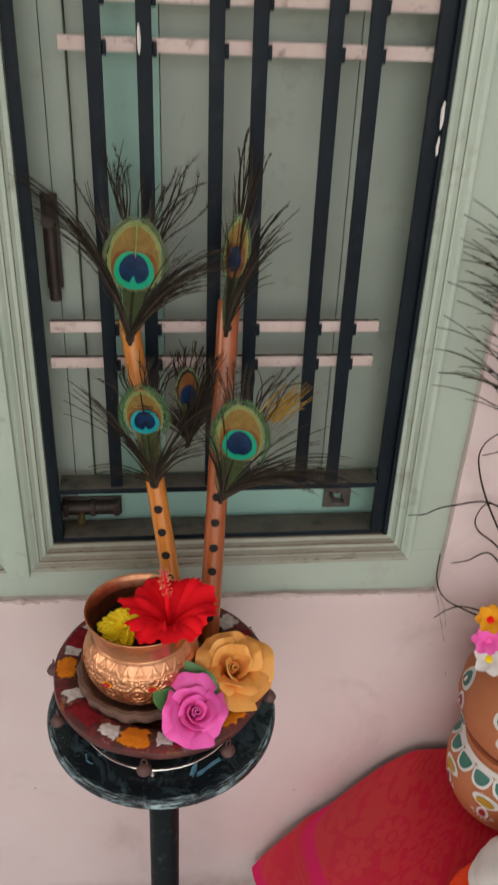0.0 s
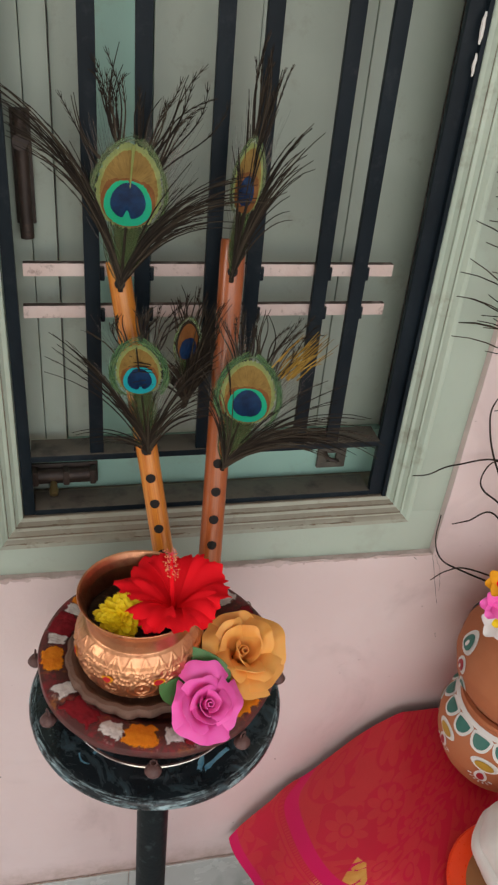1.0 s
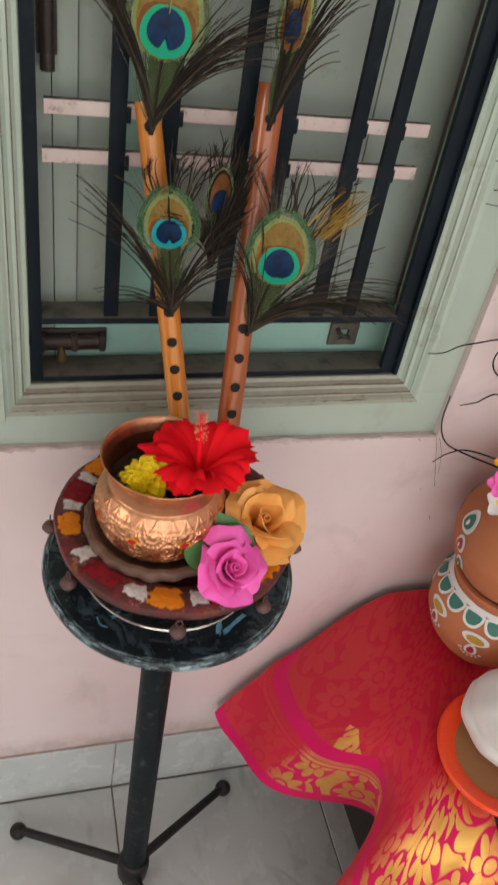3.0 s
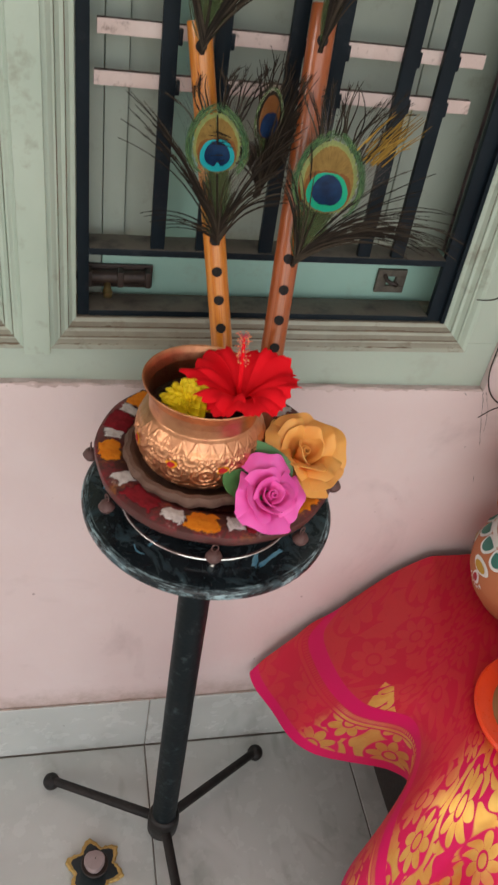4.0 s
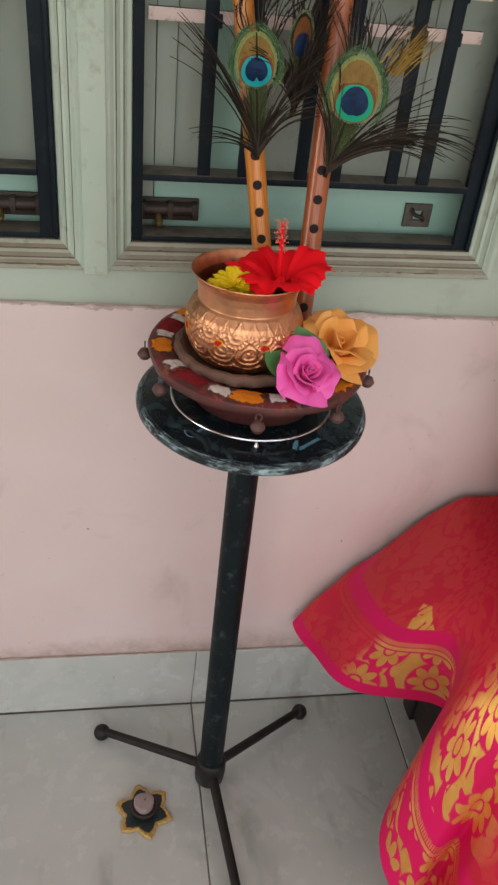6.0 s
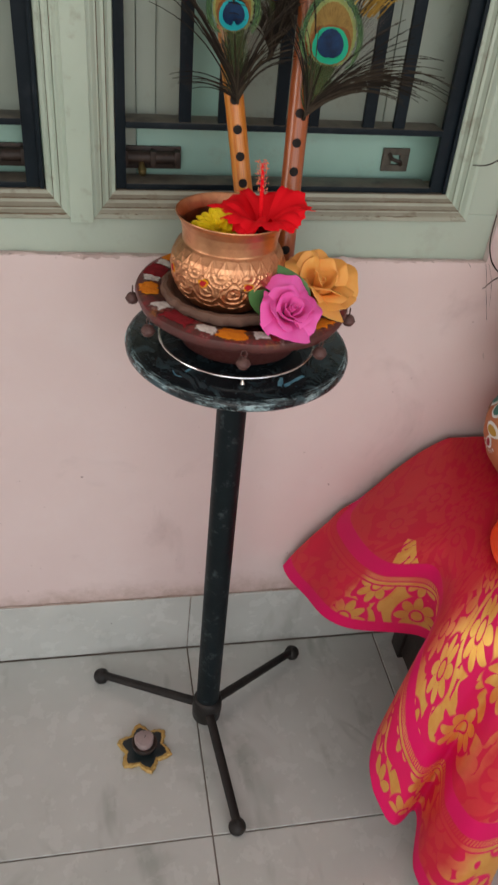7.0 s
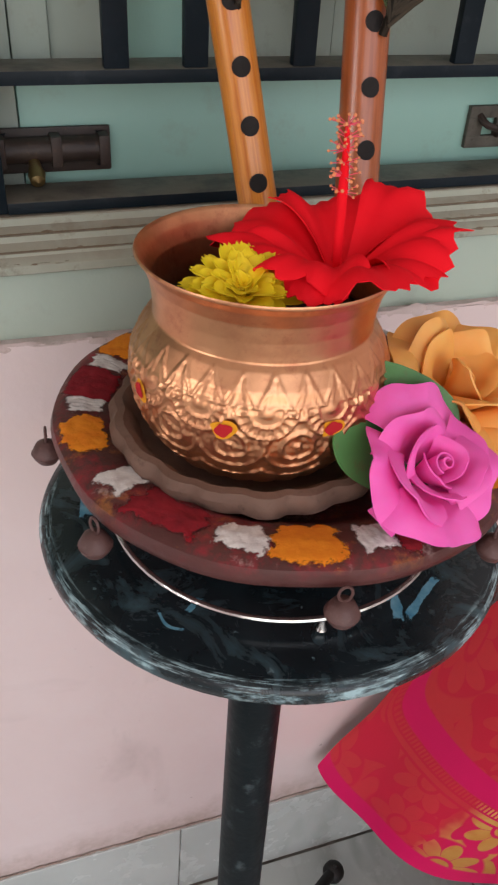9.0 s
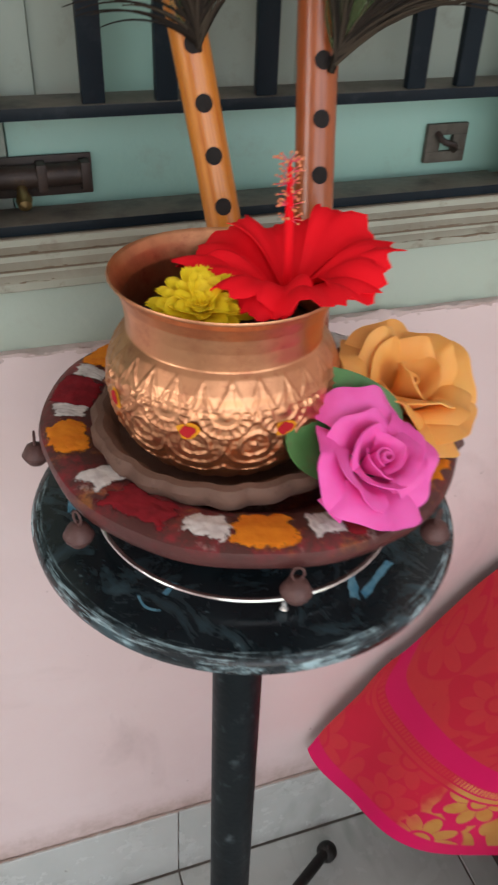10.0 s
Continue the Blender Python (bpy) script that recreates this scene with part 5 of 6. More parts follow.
def feather(label, root, eye, facing, size, seed, clumps, tufts, squeeze=1.0, tips=None, tilt=0.0, vane=1.0, haze=0.0, slit=0, ring=None, dim=False, cup=0.13):
    """A peacock tail feather: quill, fine green vane, eye in fields, barbs that spring from the foot of the quill
    (clumps: angle, length, number, fray) and loose curling barbs above the eye (tufts: angle, length, number, fray)."""
    rnd = random.Random(seed)
    f = thing("peacock_feather", label, "feather", root, group="peacock feathers on the flutes")
    o, e = Vector(root), Vector(eye)
    up = (e - o).normalized()
    n = Vector(facing)
    n = (n - up * n.dot(up)).normalized()
    r = up.cross(n).normalized() * squeeze
    L = (e - o).length + 0.08 * size
    ct, st = math.cos(radians(tilt)), math.sin(radians(tilt))

    def P(x, y, z=0.0):
        return o + r * x + up * y + n * z

    def E(x, y, z):
        """A place in the eye, whose axis may lean from the quill's."""
        return P(x * ct + y * st, L + y * ct - x * st, z)

    part("quill", tube(bmesh.new(), [P(0, -0.003, -0.003), P(0, L * 0.12, 0.0), P(0, L * 0.5, 0.001), P(0, L * 0.95, 0.0012)], [0.0021, 0.0018, 0.001, 0.0005], 8), M_BARB, f, "thin dark quill")
    bm = bmesh.new()
    for k in range(460):
        t = rnd.uniform(0.04, 0.95)
        sgn = rnd.choice((-1, 1))
        y0 = L * t
        ang = radians(rnd.uniform(9, 50)) * (1.12 - 0.45 * t)
        ln = size * vane * rnd.uniform(0.7, 1.15) * (0.75 + 0.1 * t)
        pts = []
        for q in range(5):
            u = q / 4
            aa = ang * (1 - 0.5 * u)
            pts.append(P(sgn * (0.0005 + ln * u * math.sin(aa)), y0 + ln * u * math.cos(aa), 0.0006 + 0.001 * math.sin(u * 3) + rnd.uniform(-0.0004, 0.0004)))
        ribbon(bm, pts, 0.00040, 0.00010, n)
    part("vane", bm, M_VANE, f, "fine green barbs", kind="stuff", angle=180)
    bm = bmesh.new()
    for ang0, ln0, count, fray in clumps:
        bend0 = rnd.uniform(-0.10, 0.10)
        for k in range(count):
            ang = radians(ang0 + fray * rnd.gauss(0, 1))
            ln = ln0 * rnd.uniform(0.62, 1.08)
            y0 = L * rnd.uniform(0.0, 0.14)
            bend = bend0 + rnd.uniform(-0.09, 0.09) + (0.16 if ang0 > 0 else -0.16)
            lift, wave, ph = rnd.uniform(-0.003, 0.006), rnd.uniform(0.0, 0.0012), rnd.uniform(0, 6)
            pts = []
            for q in range(11):
                u = q / 10
                aa = ang * (0.62 + 0.38 * u) + bend * (u * u - 0.4 * u)
                pts.append(P(ln * u * math.sin(aa) + wave * math.sin(7 * u + ph) * u, y0 + ln * u * math.cos(aa), 0.001 + lift * u + 0.0012 * math.sin(u * 6 + k)))
            ribbon(bm, pts, 0.00084, 0.00026, n)
            if rnd.random() < 0.4:
                for q in (5, 6, 7, 8, 9):
                    d = (pts[q + 1] - pts[q]).normalized()
                    for sd in (-1, 1):
                        ribbon(bm, [pts[q], pts[q] + d * 0.003 + r * (0.0009 * sd), pts[q] + d * 0.006 + r * (0.0013 * sd)], 0.00020, 0.00007, n)
    for ang0, ln0, count, fray in tufts:
        for k in range(count):
            phi = radians(ang0 + fray * rnd.gauss(0, 1))
            ln = ln0 * rnd.uniform(0.55, 1.1)
            x0, y0 = size * 0.52 * math.sin(phi), size * (0.16 + 0.66 * math.cos(phi))
            way, curl, ph = phi * rnd.uniform(0.25, 0.75), rnd.uniform(-0.9, 0.9), rnd.uniform(0, 6)
            x, y, pts = x0, y0, []
            for q in range(10):
                u = q / 9
                pts.append(E(x, y, 0.0012 + 0.0035 * math.sin(u * 2.2 + ph) * u))
                aa = way + curl * u * u + 0.18 * math.sin(5 * u + ph)
                x, y = x + ln / 9 * math.sin(aa), y + ln / 9 * math.cos(aa)
            ribbon(bm, pts, 0.00070, 0.00024, n)
            if rnd.random() < 0.7:
                for q in (5, 6, 7, 8):
                    d = (pts[q + 1] - pts[q]).normalized()
                    for sd in (-1, 1):
                        ribbon(bm, [pts[q], pts[q] + d * 0.003 + r * (0.0012 * sd), pts[q] + d * 0.006 + r * (0.0018 * sd)], 0.00034, 0.00010, n)
    part("barb_fringe", bm, M_BARB, f, "loose brown barbs", kind="stuff", angle=180)
    if haze:
        bm = bmesh.new()
        for k in range(int(190 * haze)):
            sgn = 1 if rnd.random() < 0.62 else -1
            ang = radians(rnd.uniform(8, 42)) * sgn
            y0 = L * rnd.uniform(0.2, 1.0)
            ln = size * rnd.uniform(1.1, 1.9)
            pts = []
            for q in range(7):
                u = q / 6
                aa = ang * (1.15 - 0.3 * u)
                pts.append(P(ln * u * math.sin(aa), y0 + ln * u * math.cos(aa), 0.0002 + 0.002 * u * math.sin(k)))
            ribbon(bm, pts, 0.00022, 0.00007, n)
        part("downy_fringe", bm, M_DOWN, f, "downy pale barbs", kind="stuff", angle=180)
    if tips:
        bm = bmesh.new()
        ang0, l0, l1 = tips
        for k in range(48):
            a = radians(ang0 + rnd.gauss(0, 2.8))
            s0, s1 = l0 * rnd.uniform(0.86, 1.1), l1 * rnd.uniform(0.86, 1.06)
            pts = [P((s0 + (s1 - s0) * u) * math.sin(a + 0.05 * u), (s0 + (s1 - s0) * u) * math.cos(a + 0.05 * u), 0.0015 + 0.001 * math.sin(k)) for u in (0, 0.3, 0.6, 1.0)]
            ribbon(bm, pts, 0.0006, 0.00018, n)
        part("gilded_tip", bm, M_GILD, f, "tuft of golden barb tips", kind="stuff", angle=180)
    halo = bmesh.new()
    for k in range(300):                # long barbs that close round the eye from below and cup its top
        side, start, run = rnd.choice((-1, 1)), 0.5 + 2.1 * rnd.random() ** 0.75, rnd.uniform(0.4, 0.8)
        out, spread = cup * rnd.uniform(0.15, 1.0), rnd.uniform(0.0, 0.14)
        pts = []
        for u in (0, 0.25, 0.5, 0.75, 1.0):
            a = start + run * u - math.pi / 2
            g = size * (1 + out + spread * u * u)
            pts.append(E(side * 0.52 * g * math.cos(a) * (1 - 0.14 * math.sin(a)), 0.655 * g * math.sin(a) + 0.07 * size, 0.0012 + 0.0006 * rnd.random()))
        ribbon(halo, pts, 0.00036, 0.00010, n)
    part("eye_halo", halo, M_CUP if cup > 0.2 else M_HALO, f, "fine grey-green barbs round the eye", kind="stuff", angle=180)
    # the eye: fields that overlap, each a little proud of the one below and slightly domed
    fields = ((M_OCELLUS_G, 0.82, 1.04, 0.10, 0.0016, "olive green outer field"), (M_OCELLUS_P, 0.745, 0.95, 0.09, 0.0019, "yellow-green line"),
              (M_OCELLUS_B, 0.71, 0.91, 0.085, 0.0022, "bronze field"), (M_OCELLUS_C, 0.675, 0.74, -0.06, 0.0025, "copper brown field"),
              (ring or M_OCELLUS_T, 0.60, 0.60, -0.13, 0.0029, "bright teal ring"), (M_OCELLUS_D, 0.44, 0.45, -0.11, 0.0034, "deep blue heart"))
    for i, (m, w, h, up_off, z, lab) in enumerate(fields):
        if dim and i < 4:
            m = M_BARB if i < 2 else M_OCELLUS_C
        bm = bmesh.new()
        layer = bm.loops.layers.uv.verify()
        rows = []
        for share in (0.03, 0.45, 0.8, 1.0):
            row = []
            for k in range(144):
                a = 2 * math.pi * k / 144
                rag = (0.045, 0.02, 0.016, 0.014, 0.012, 0.012)[i] * rnd.uniform(-1, 1) if share == 1.0 else 0.0
                x, y = size * 0.62 * w * math.cos(a) * (1 - 0.14 * math.sin(a)) * (1 + rag), size * 0.62 * h * math.sin(a) * (1 + rag)
                if i == 5 and math.sin(a) < 0:
                    y *= 1 - (0.40 if slit > 0 else 0.28 if slit else 0.06) * math.exp(-(math.cos(a) / 0.15) ** 2)
                if slit and 1 <= i <= 4 and k in (35, 36, 37):
                    y *= 0.97 if k != 36 else 0.55
                row.append(bm.verts.new(E(x * share, y * share + size * up_off, z + 0.0009 * (1 - share * share))))
            rows.append(row)
        for si, (p, q) in enumerate(zip(rows, rows[1:])):
            for k in range(144):
                face = bm.faces.new((p[k], p[(k + 1) % 144], q[(k + 1) % 144], q[k]))
                for loop, (a, b) in zip(face.loops, ((k, si), (k + 1, si), (k + 1, si + 1), (k, si + 1))):
                    loop[layer].uv = (a / 144, b / 3)
        bm.faces.new(rows[0][::-1])
        part("eye_field", bm, m, f, lab)
    if slit:
        bm = bmesh.new()
        w0, w1 = (0.0004, 0.0013) if slit > 0 else (0.0007, 0.0005)
        ribbon(bm, [E(0.0006, size * y, 0.0044) for y in (0.10, 0.28, 0.46, 0.60, 0.72)], w0, w1, n)
        part("vane_split", bm, M_OCELLUS_P if slit > 0 else M_BARB, f, "split in the vane")
    return f


feather("peacock feather with a bright eye fanned above a flute", (-0.0245, 0.990, 0.985), (-0.0190, 0.996, 1.054), (-0.12, -0.95, 0.32), 0.0475, 1,
        ((-31, 0.165, 30, 1.3), (-27, 0.11, 8, 1.6), (40, 0.125, 24, 3.4), (33, 0.12, 12, 3.0), (28, 0.10, 8, 2.5)),
        ((-26, 0.060, 13, 7), (-62, 0.07, 3, 8), (6, 0.036, 4, 6), (30, 0.052, 7, 7), (52, 0.070, 9, 9)), vane=1.0, haze=1.0, slit=1)
feather("peacock feather with a bright eye tucked into a flute", (-0.0005, 0.9595, 0.849), (-0.0108, 0.9590, 0.924), (-0.15, -0.95, 0.35), 0.035, 2,
        ((-30, 0.125, 9, 2.2), (-24, 0.10, 6, 3), (-70, 0.060, 7, 4), (44, 0.080, 9, 5), (34, 0.105, 9, 4), (-12, 0.055, 8, 5), (12, 0.06, 8, 5), (56, 0.06, 5, 4)),
        ((-30, 0.030, 6, 10), (16, 0.036, 7, 10), (50, 0.05, 6, 9)), vane=1.05, haze=0.8, slit=-1, ring=M_OCELLUS_Q, cup=0.27)
feather("peacock feather with gold-tipped barbs on the russet flute", (0.0605, 0.9405, 0.844), (0.0755, 0.9445, 0.9085), (-0.2, -0.95, 0.3), 0.0430, 3,
        ((-27, 0.105, 9, 3), (-16, 0.09, 5, 3), (55, 0.125, 34, 2.2), (44, 0.125, 7, 3), (34, 0.12, 7, 3), (48, 0.115, 5, 3)),
        ((-20, 0.045, 6, 9), (12, 0.040, 6, 9), (40, 0.055, 6, 8), (66, 0.06, 5, 8)), tips=(13, 0.112, 0.140), tilt=-14, vane=1.1, haze=1.6, cup=0.21)
feather("peacock feather seen edge-on above the russet flute", (0.0620, 0.984, 0.997), (0.0685, 0.988, 1.067), (-0.3, -0.95, 0.2), 0.041, 4,
        ((-8, 0.125, 10, 4), (4, 0.14, 8, 3), (26, 0.135, 18, 4), (38, 0.140, 8, 3)), ((-10, 0.075, 8, 8), (20, 0.06, 6, 8)), squeeze=0.5, vane=0.95, haze=0.4, ring=M_OCELLUS_C)
feather("dark peacock feather half hidden between two flutes", (0.030, 0.976, 0.885), (0.0275, 0.972, 0.945), (0.35, -0.9, 0.2), 0.028, 5,
        ((-20, 0.06, 30, 14), (26, 0.095, 60, 9), (12, 0.06, 50, 14), (44, 0.10, 40, 8), (-44, 0.085, 24, 8)), ((0, 0.03, 16, 30),), squeeze=0.75, vane=1.1, ring=M_OCELLUS_D, dim=True)

# ---- low table, cloth, pots ----
table = thing("low_table", "low black-brown wooden table under the silk cloth", "table", (0.6, 0.82, 0))
part("tabletop", box(bmesh.new(), 0.338, 0.98, 0.67, 0.976, 0.395, 0.418, 0.003), M_TABLE, table)
for x in (0.358, 0.95):
    for y in (0.70, 0.957):
        part("leg", box(bmesh.new(), x - 0.017, x + 0.017, y - 0.017, y + 0.017, 0.0, 0.395, 0.003), M_TABLE, table)
for y in (0.70, 0.957):
    part("rail", box(bmesh.new(), 0.375, 0.933, y - 0.008, y + 0.008, 0.34, 0.395, 0.002), M_TABLE, table)
part("side_panel", box(bmesh.new(), 0.345, 0.360, 0.717, 0.940, 0.012, 0.395, 0.002), M_TABLE, table)

cloth = thing("silk_cloth", "crimson silk brocade cloth with magenta hem draped over the table", "cloth", (0.6, 0.82, 0.43))
# where the cloth leaves the table (x, y) and where its hem hangs (x, y, z), round the free sides
TOPS = curve_points([(0.337, 0.984, 0.427), (0.300, 0.915, 0.433), (0.266, 0.845, 0.437), (0.252, 0.800, 0.438), (0.247, 0.765, 0.438), (0.244, 0.725, 0.435), (0.250, 0.690, 0.431),
                     (0.264, 0.672, 0.430), (0.283, 0.660, 0.429), (0.305, 0.654, 0.428), (0.335, 0.651, 0.427), (0.37, 0.650, 0.426), (0.41, 0.649, 0.425), (0.48, 0.648, 0.424), (0.58, 0.647, 0.424),
                     (0.75, 0.645, 0.424), (0.97, 0.645, 0.424)], 176)
HEMS = curve_points([(0.152, 0.986, 0.215), (0.133, 0.985, 0.188), (0.150, 0.925, 0.191), (0.186, 0.852, 0.206), (0.272, 0.800, 0.240), (0.285, 0.775, 0.225), (0.200, 0.712, 0.185), (0.190, 0.668, 0.120),
                     (0.222, 0.643, 0.066), (0.264, 0.664, 0.052), (0.243, 0.600, 0.030), (0.262, 0.548, 0.028), (0.325, 0.560, 0.030), (0.362, 0.612, 0.033), (0.43, 0.560, 0.030), (0.55, 0.610, 0.035),
                     (0.75, 0.580, 0.035), (0.97, 0.600, 0.035)], 176)
arc, edge = [0.0], [0.0]
for k in range(len(HEMS) - 1):
    arc.append(arc[-1] + (HEMS[k + 1] - HEMS[k]).length)
    edge.append(edge[-1] + (TOPS[k + 1] - TOPS[k]).length)
LEAD = arc[76] - edge[76]
MID = Vector((0.66, 0.83, 0.424))


def along(lst, s):
    f = min(s * (len(lst) - 1), len(lst) - 1.001)
    k = int(f)
    return lst[k] + (lst[k + 1] - lst[k]) * (f - k)


def drape(s, t):
    """t runs from the hem (0) to the table's edge."""
    a, b = along(HEMS, s), along(TOPS, s)
    p = a.lerp(b, t)
    out = Vector((b.x - MID.x, b.y - MID.y, 0)).normalized()
    bulge = 0.02 * math.sin(math.pi * t)
    near = max(0.0, (t - 0.7) / 0.3)
    p += out * (bulge * (0.35 + 0.25 * np.interp(s, (0.06, 0.2, 0.36, 0.5), (0, 1, 1, 0)))) + Vector((0, 0, 1)) * (0.012 * math.sin(math.pi * t) + 0.005 * math.sin(math.pi * near))
    p += out * 0.004 * noise.noise(Vector((s * 22, t * 3, 2.0))) * (1 - t)
    p.z -= 0.009 * max(0.0, 1 - s / 0.09) * math.cos(4 * math.pi * t) * math.sin(math.pi * t)
    if p.y > 0.986:
        p.y = 0.986
    return p


def hang(s):
    """Length of silk from the hem to the table's edge."""
    return 0.835 * (along(HEMS, s) - along(TOPS, s)).length


def spread(s, t):
    """Way along the silk: by the hem below, by the table's edge above, past the corner fold."""
    k = t * np.interp(s, (0.36, 0.5), (0, 1))
    return 0.9 * ((1 - k) * along(arc, s) + k * (along(edge, s) + LEAD))


def drape_uv(s, t):
    return (spread(s, t), t * hang(s))


def flat(s, t):
    b = along(TOPS, s)
    p = b.lerp(Vector((0.340 + 0.630 * s, 0.984, 0.4245)), t)
    p.z = b.z + (0.4245 - b.z) * min(1, t * 2.2) + 0.0016 * noise.noise(Vector((p.x * 17, p.y * 17, 0)))
    return p


FOLD = 0.6          # share of the sheet that hangs


def sheet(s, t):
    return drape(s, t / FOLD) if t <= FOLD else flat(s, (t - FOLD) / (1 - FOLD))


def sheet_uv(s, t):
    if t <= FOLD:
        return drape_uv(s, t / FOLD)
    return (spread(s, 1.0), hang(s) + (flat(s, (t - FOLD) / (1 - FOLD)) - along(TOPS, s)).length * 0.9)


NS, NT = 330, 60
lie = np.array([[sheet(i / NS, j / NT) for i in range(NS + 1)] for j in range(NT + 1)])
ease = np.clip(1 - np.abs(np.arange(NT + 1) / NT - FOLD) / 0.34, 0, 1)[:, None, None] ** 0.7
for _ in range(60):                 # the silk rounds off over the table's edge
    mid = lie.copy()
    mid[1:-1] = 0.25 * lie[:-2] + 0.5 * lie[1:-1] + 0.25 * lie[2:]
    lie += (mid - lie) * ease
bm = bmesh.new()
grid(bm, lambda a, b: lie[round(b * NT), round(a * NS)], NS, NT, sheet_uv)
part("sheet", bm, M_BROCADE, cloth, angle=180)

POTX, POTY = 0.415, 0.904
LOW = [(0.0, 0.0), (0.035, 0.0), (0.048, 0.006), (0.062, 0.024), (0.0715, 0.047), (0.0735, 0.066), (0.0705, 0.085), (0.062, 0.100), (0.0565, 0.106), (0.0575, 0.110), (0.0610, 0.113), (0.0605, 0.117),
       (0.0555, 0.1175), (0.050, 0.112), (0.0, 0.108)]
HIGH = [(0.0, 0.0), (0.040, 0.0), (0.058, 0.010), (0.072, 0.030), (0.0785, 0.055), (0.0765, 0.080), (0.067, 0.103), (0.053, 0.119), (0.040, 0.128), (0.037, 0.136), (0.045, 0.146), (0.050, 0.149),
        (0.047, 0.151), (0.034, 0.140), (0.0, 0.138)]
Z1 = 0.4262
Z2 = Z1 + 0.1125


def painted_pot(name, label, profile, at, n):
    p = thing(name, label, "pot", at)
    part("body", lathe(resample(profile, 0.006), 72, at), M_TERRA, p)
    return p


low = painted_pot("terracotta_pot", "terracotta pot painted with a scalloped white and teal border", LOW, (POTX, POTY, Z1), 0)
high = painted_pot("terracotta_pot", "terracotta pot painted with teardrop motifs, stacked on another pot", HIGH, (POTX, POTY, Z2), 0)
# scalloped collar of the lower pot
bm = bmesh.new()
n = 160
rows = []
for zc in (0.1005, 0.1045):
    rows.append([bm.verts.new(on_pot(LOW, (POTX, POTY, Z1), 2 * math.pi * k / n, zc, 0.0008)) for k in range(n)])
for k in range(n):
    bm.faces.new((rows[0][k], rows[0][(k + 1) % n], rows[1][(k + 1) % n], rows[1][k]))
part("white_line", bm, M_WHITEP, low, "white painted line")
for k in range(16):
    a = deg(169.4 + 360 / 16 * k)
    part("scallop", decal(LOW, (POTX, POTY, Z1), a, 0.0985, lambda t: (0.0128 * math.cos(t), (0.003 if math.sin(t) > 0 else 0.0165) * math.sin(t)), 0.0009, 0.066), M_WHITEP, low, "white painted scallop")
    part("scallop_fill", decal(LOW, (POTX, POTY, Z1), a, 0.0975, lambda t: (0.0095 * math.cos(t), (0.0015 if math.sin(t) > 0 else 0.0115) * math.sin(t)), 0.0018, 0.066), M_TEALP, low, "teal painted fill")
    if k % 2 == 0:
        a2 = a + deg(180 / 16)
        part("petal_paint", decal(LOW, (POTX, POTY, Z1), a2, 0.071, lambda t: (0.0165 * math.cos(t), 0.0088 * math.sin(t) * (1 if math.sin(t) > 0 else 1.0 - 0.4 * abs(math.cos(t)))), 0.0008, 0.073), M_WHITEP, low, "white painted leaf")
        part("petal_paint", decal(LOW, (POTX, POTY, Z1), a2, 0.0712, ellipse(0.0108, 0.005, 0.1), 0.0017, 0.073), M_OCHREP, low, "ochre painted leaf")
        part("drop_paint", decal(LOW, (POTX, POTY, Z1), a2, 0.054, ellipse(0.0072, 0.0092, 0.25), 0.0008, 0.073), M_WHITEP, low, "white painted drop")
        part("drop_paint", decal(LOW, (POTX, POTY, Z1), a2, 0.0540, ellipse(0.0042, 0.0058, 0.25), 0.0017, 0.073), M_REDP, low, "maroon painted drop")
        for j in range(7):
            b = deg(200 + 140 / 6 * j)
            cx, cz = 0.0125 * math.cos(b), 0.0138 * math.sin(b)
            part("dash_paint", decal(LOW, (POTX, POTY, Z1), a2 + cx / 0.072, 0.054 + cz,
                                     lambda t, b=b: (0.0026 * math.cos(t) * math.cos(b) - 0.0011 * math.sin(t) * math.sin(b), 0.0026 * math.cos(t) * math.sin(b) + 0.0011 * math.sin(t) * math.cos(b)), 0.0008, 0.072), M_WHITEP, low, "white painted dash")
# hairline cracks and dents in the plaster beside the window
cracks = thing("plaster_crack", "fine dark cracks in the pink plaster under the window corner", "crack", (0.33, 1.0, 0.6), kind="structure")
for ctrl in (((0.322, 0.9995, 0.672), (0.331, 0.9995, 0.645), (0.340, 0.9995, 0.615), (0.346, 0.9995, 0.598)), ((0.356, 0.9995, 0.548), (0.3585, 0.9995, 0.540)),
             ((0.326, 0.9995, 0.672), (0.337, 0.9995, 0.648), (0.343, 0.9995, 0.618)), ((0.300, 0.9995, 0.672), (0.304, 0.9995, 0.668))):
    pts = curve_points(ctrl, 16)
    pts = [p + Vector((0.0012 * noise.noise(p * 300), 0, 0)) for p in pts]
    part("crack", tube(bmesh.new(), pts, [0.00012 + 0.0004 * abs(noise.noise(p * 120)) for p in pts], 5), M_RUST, cracks)
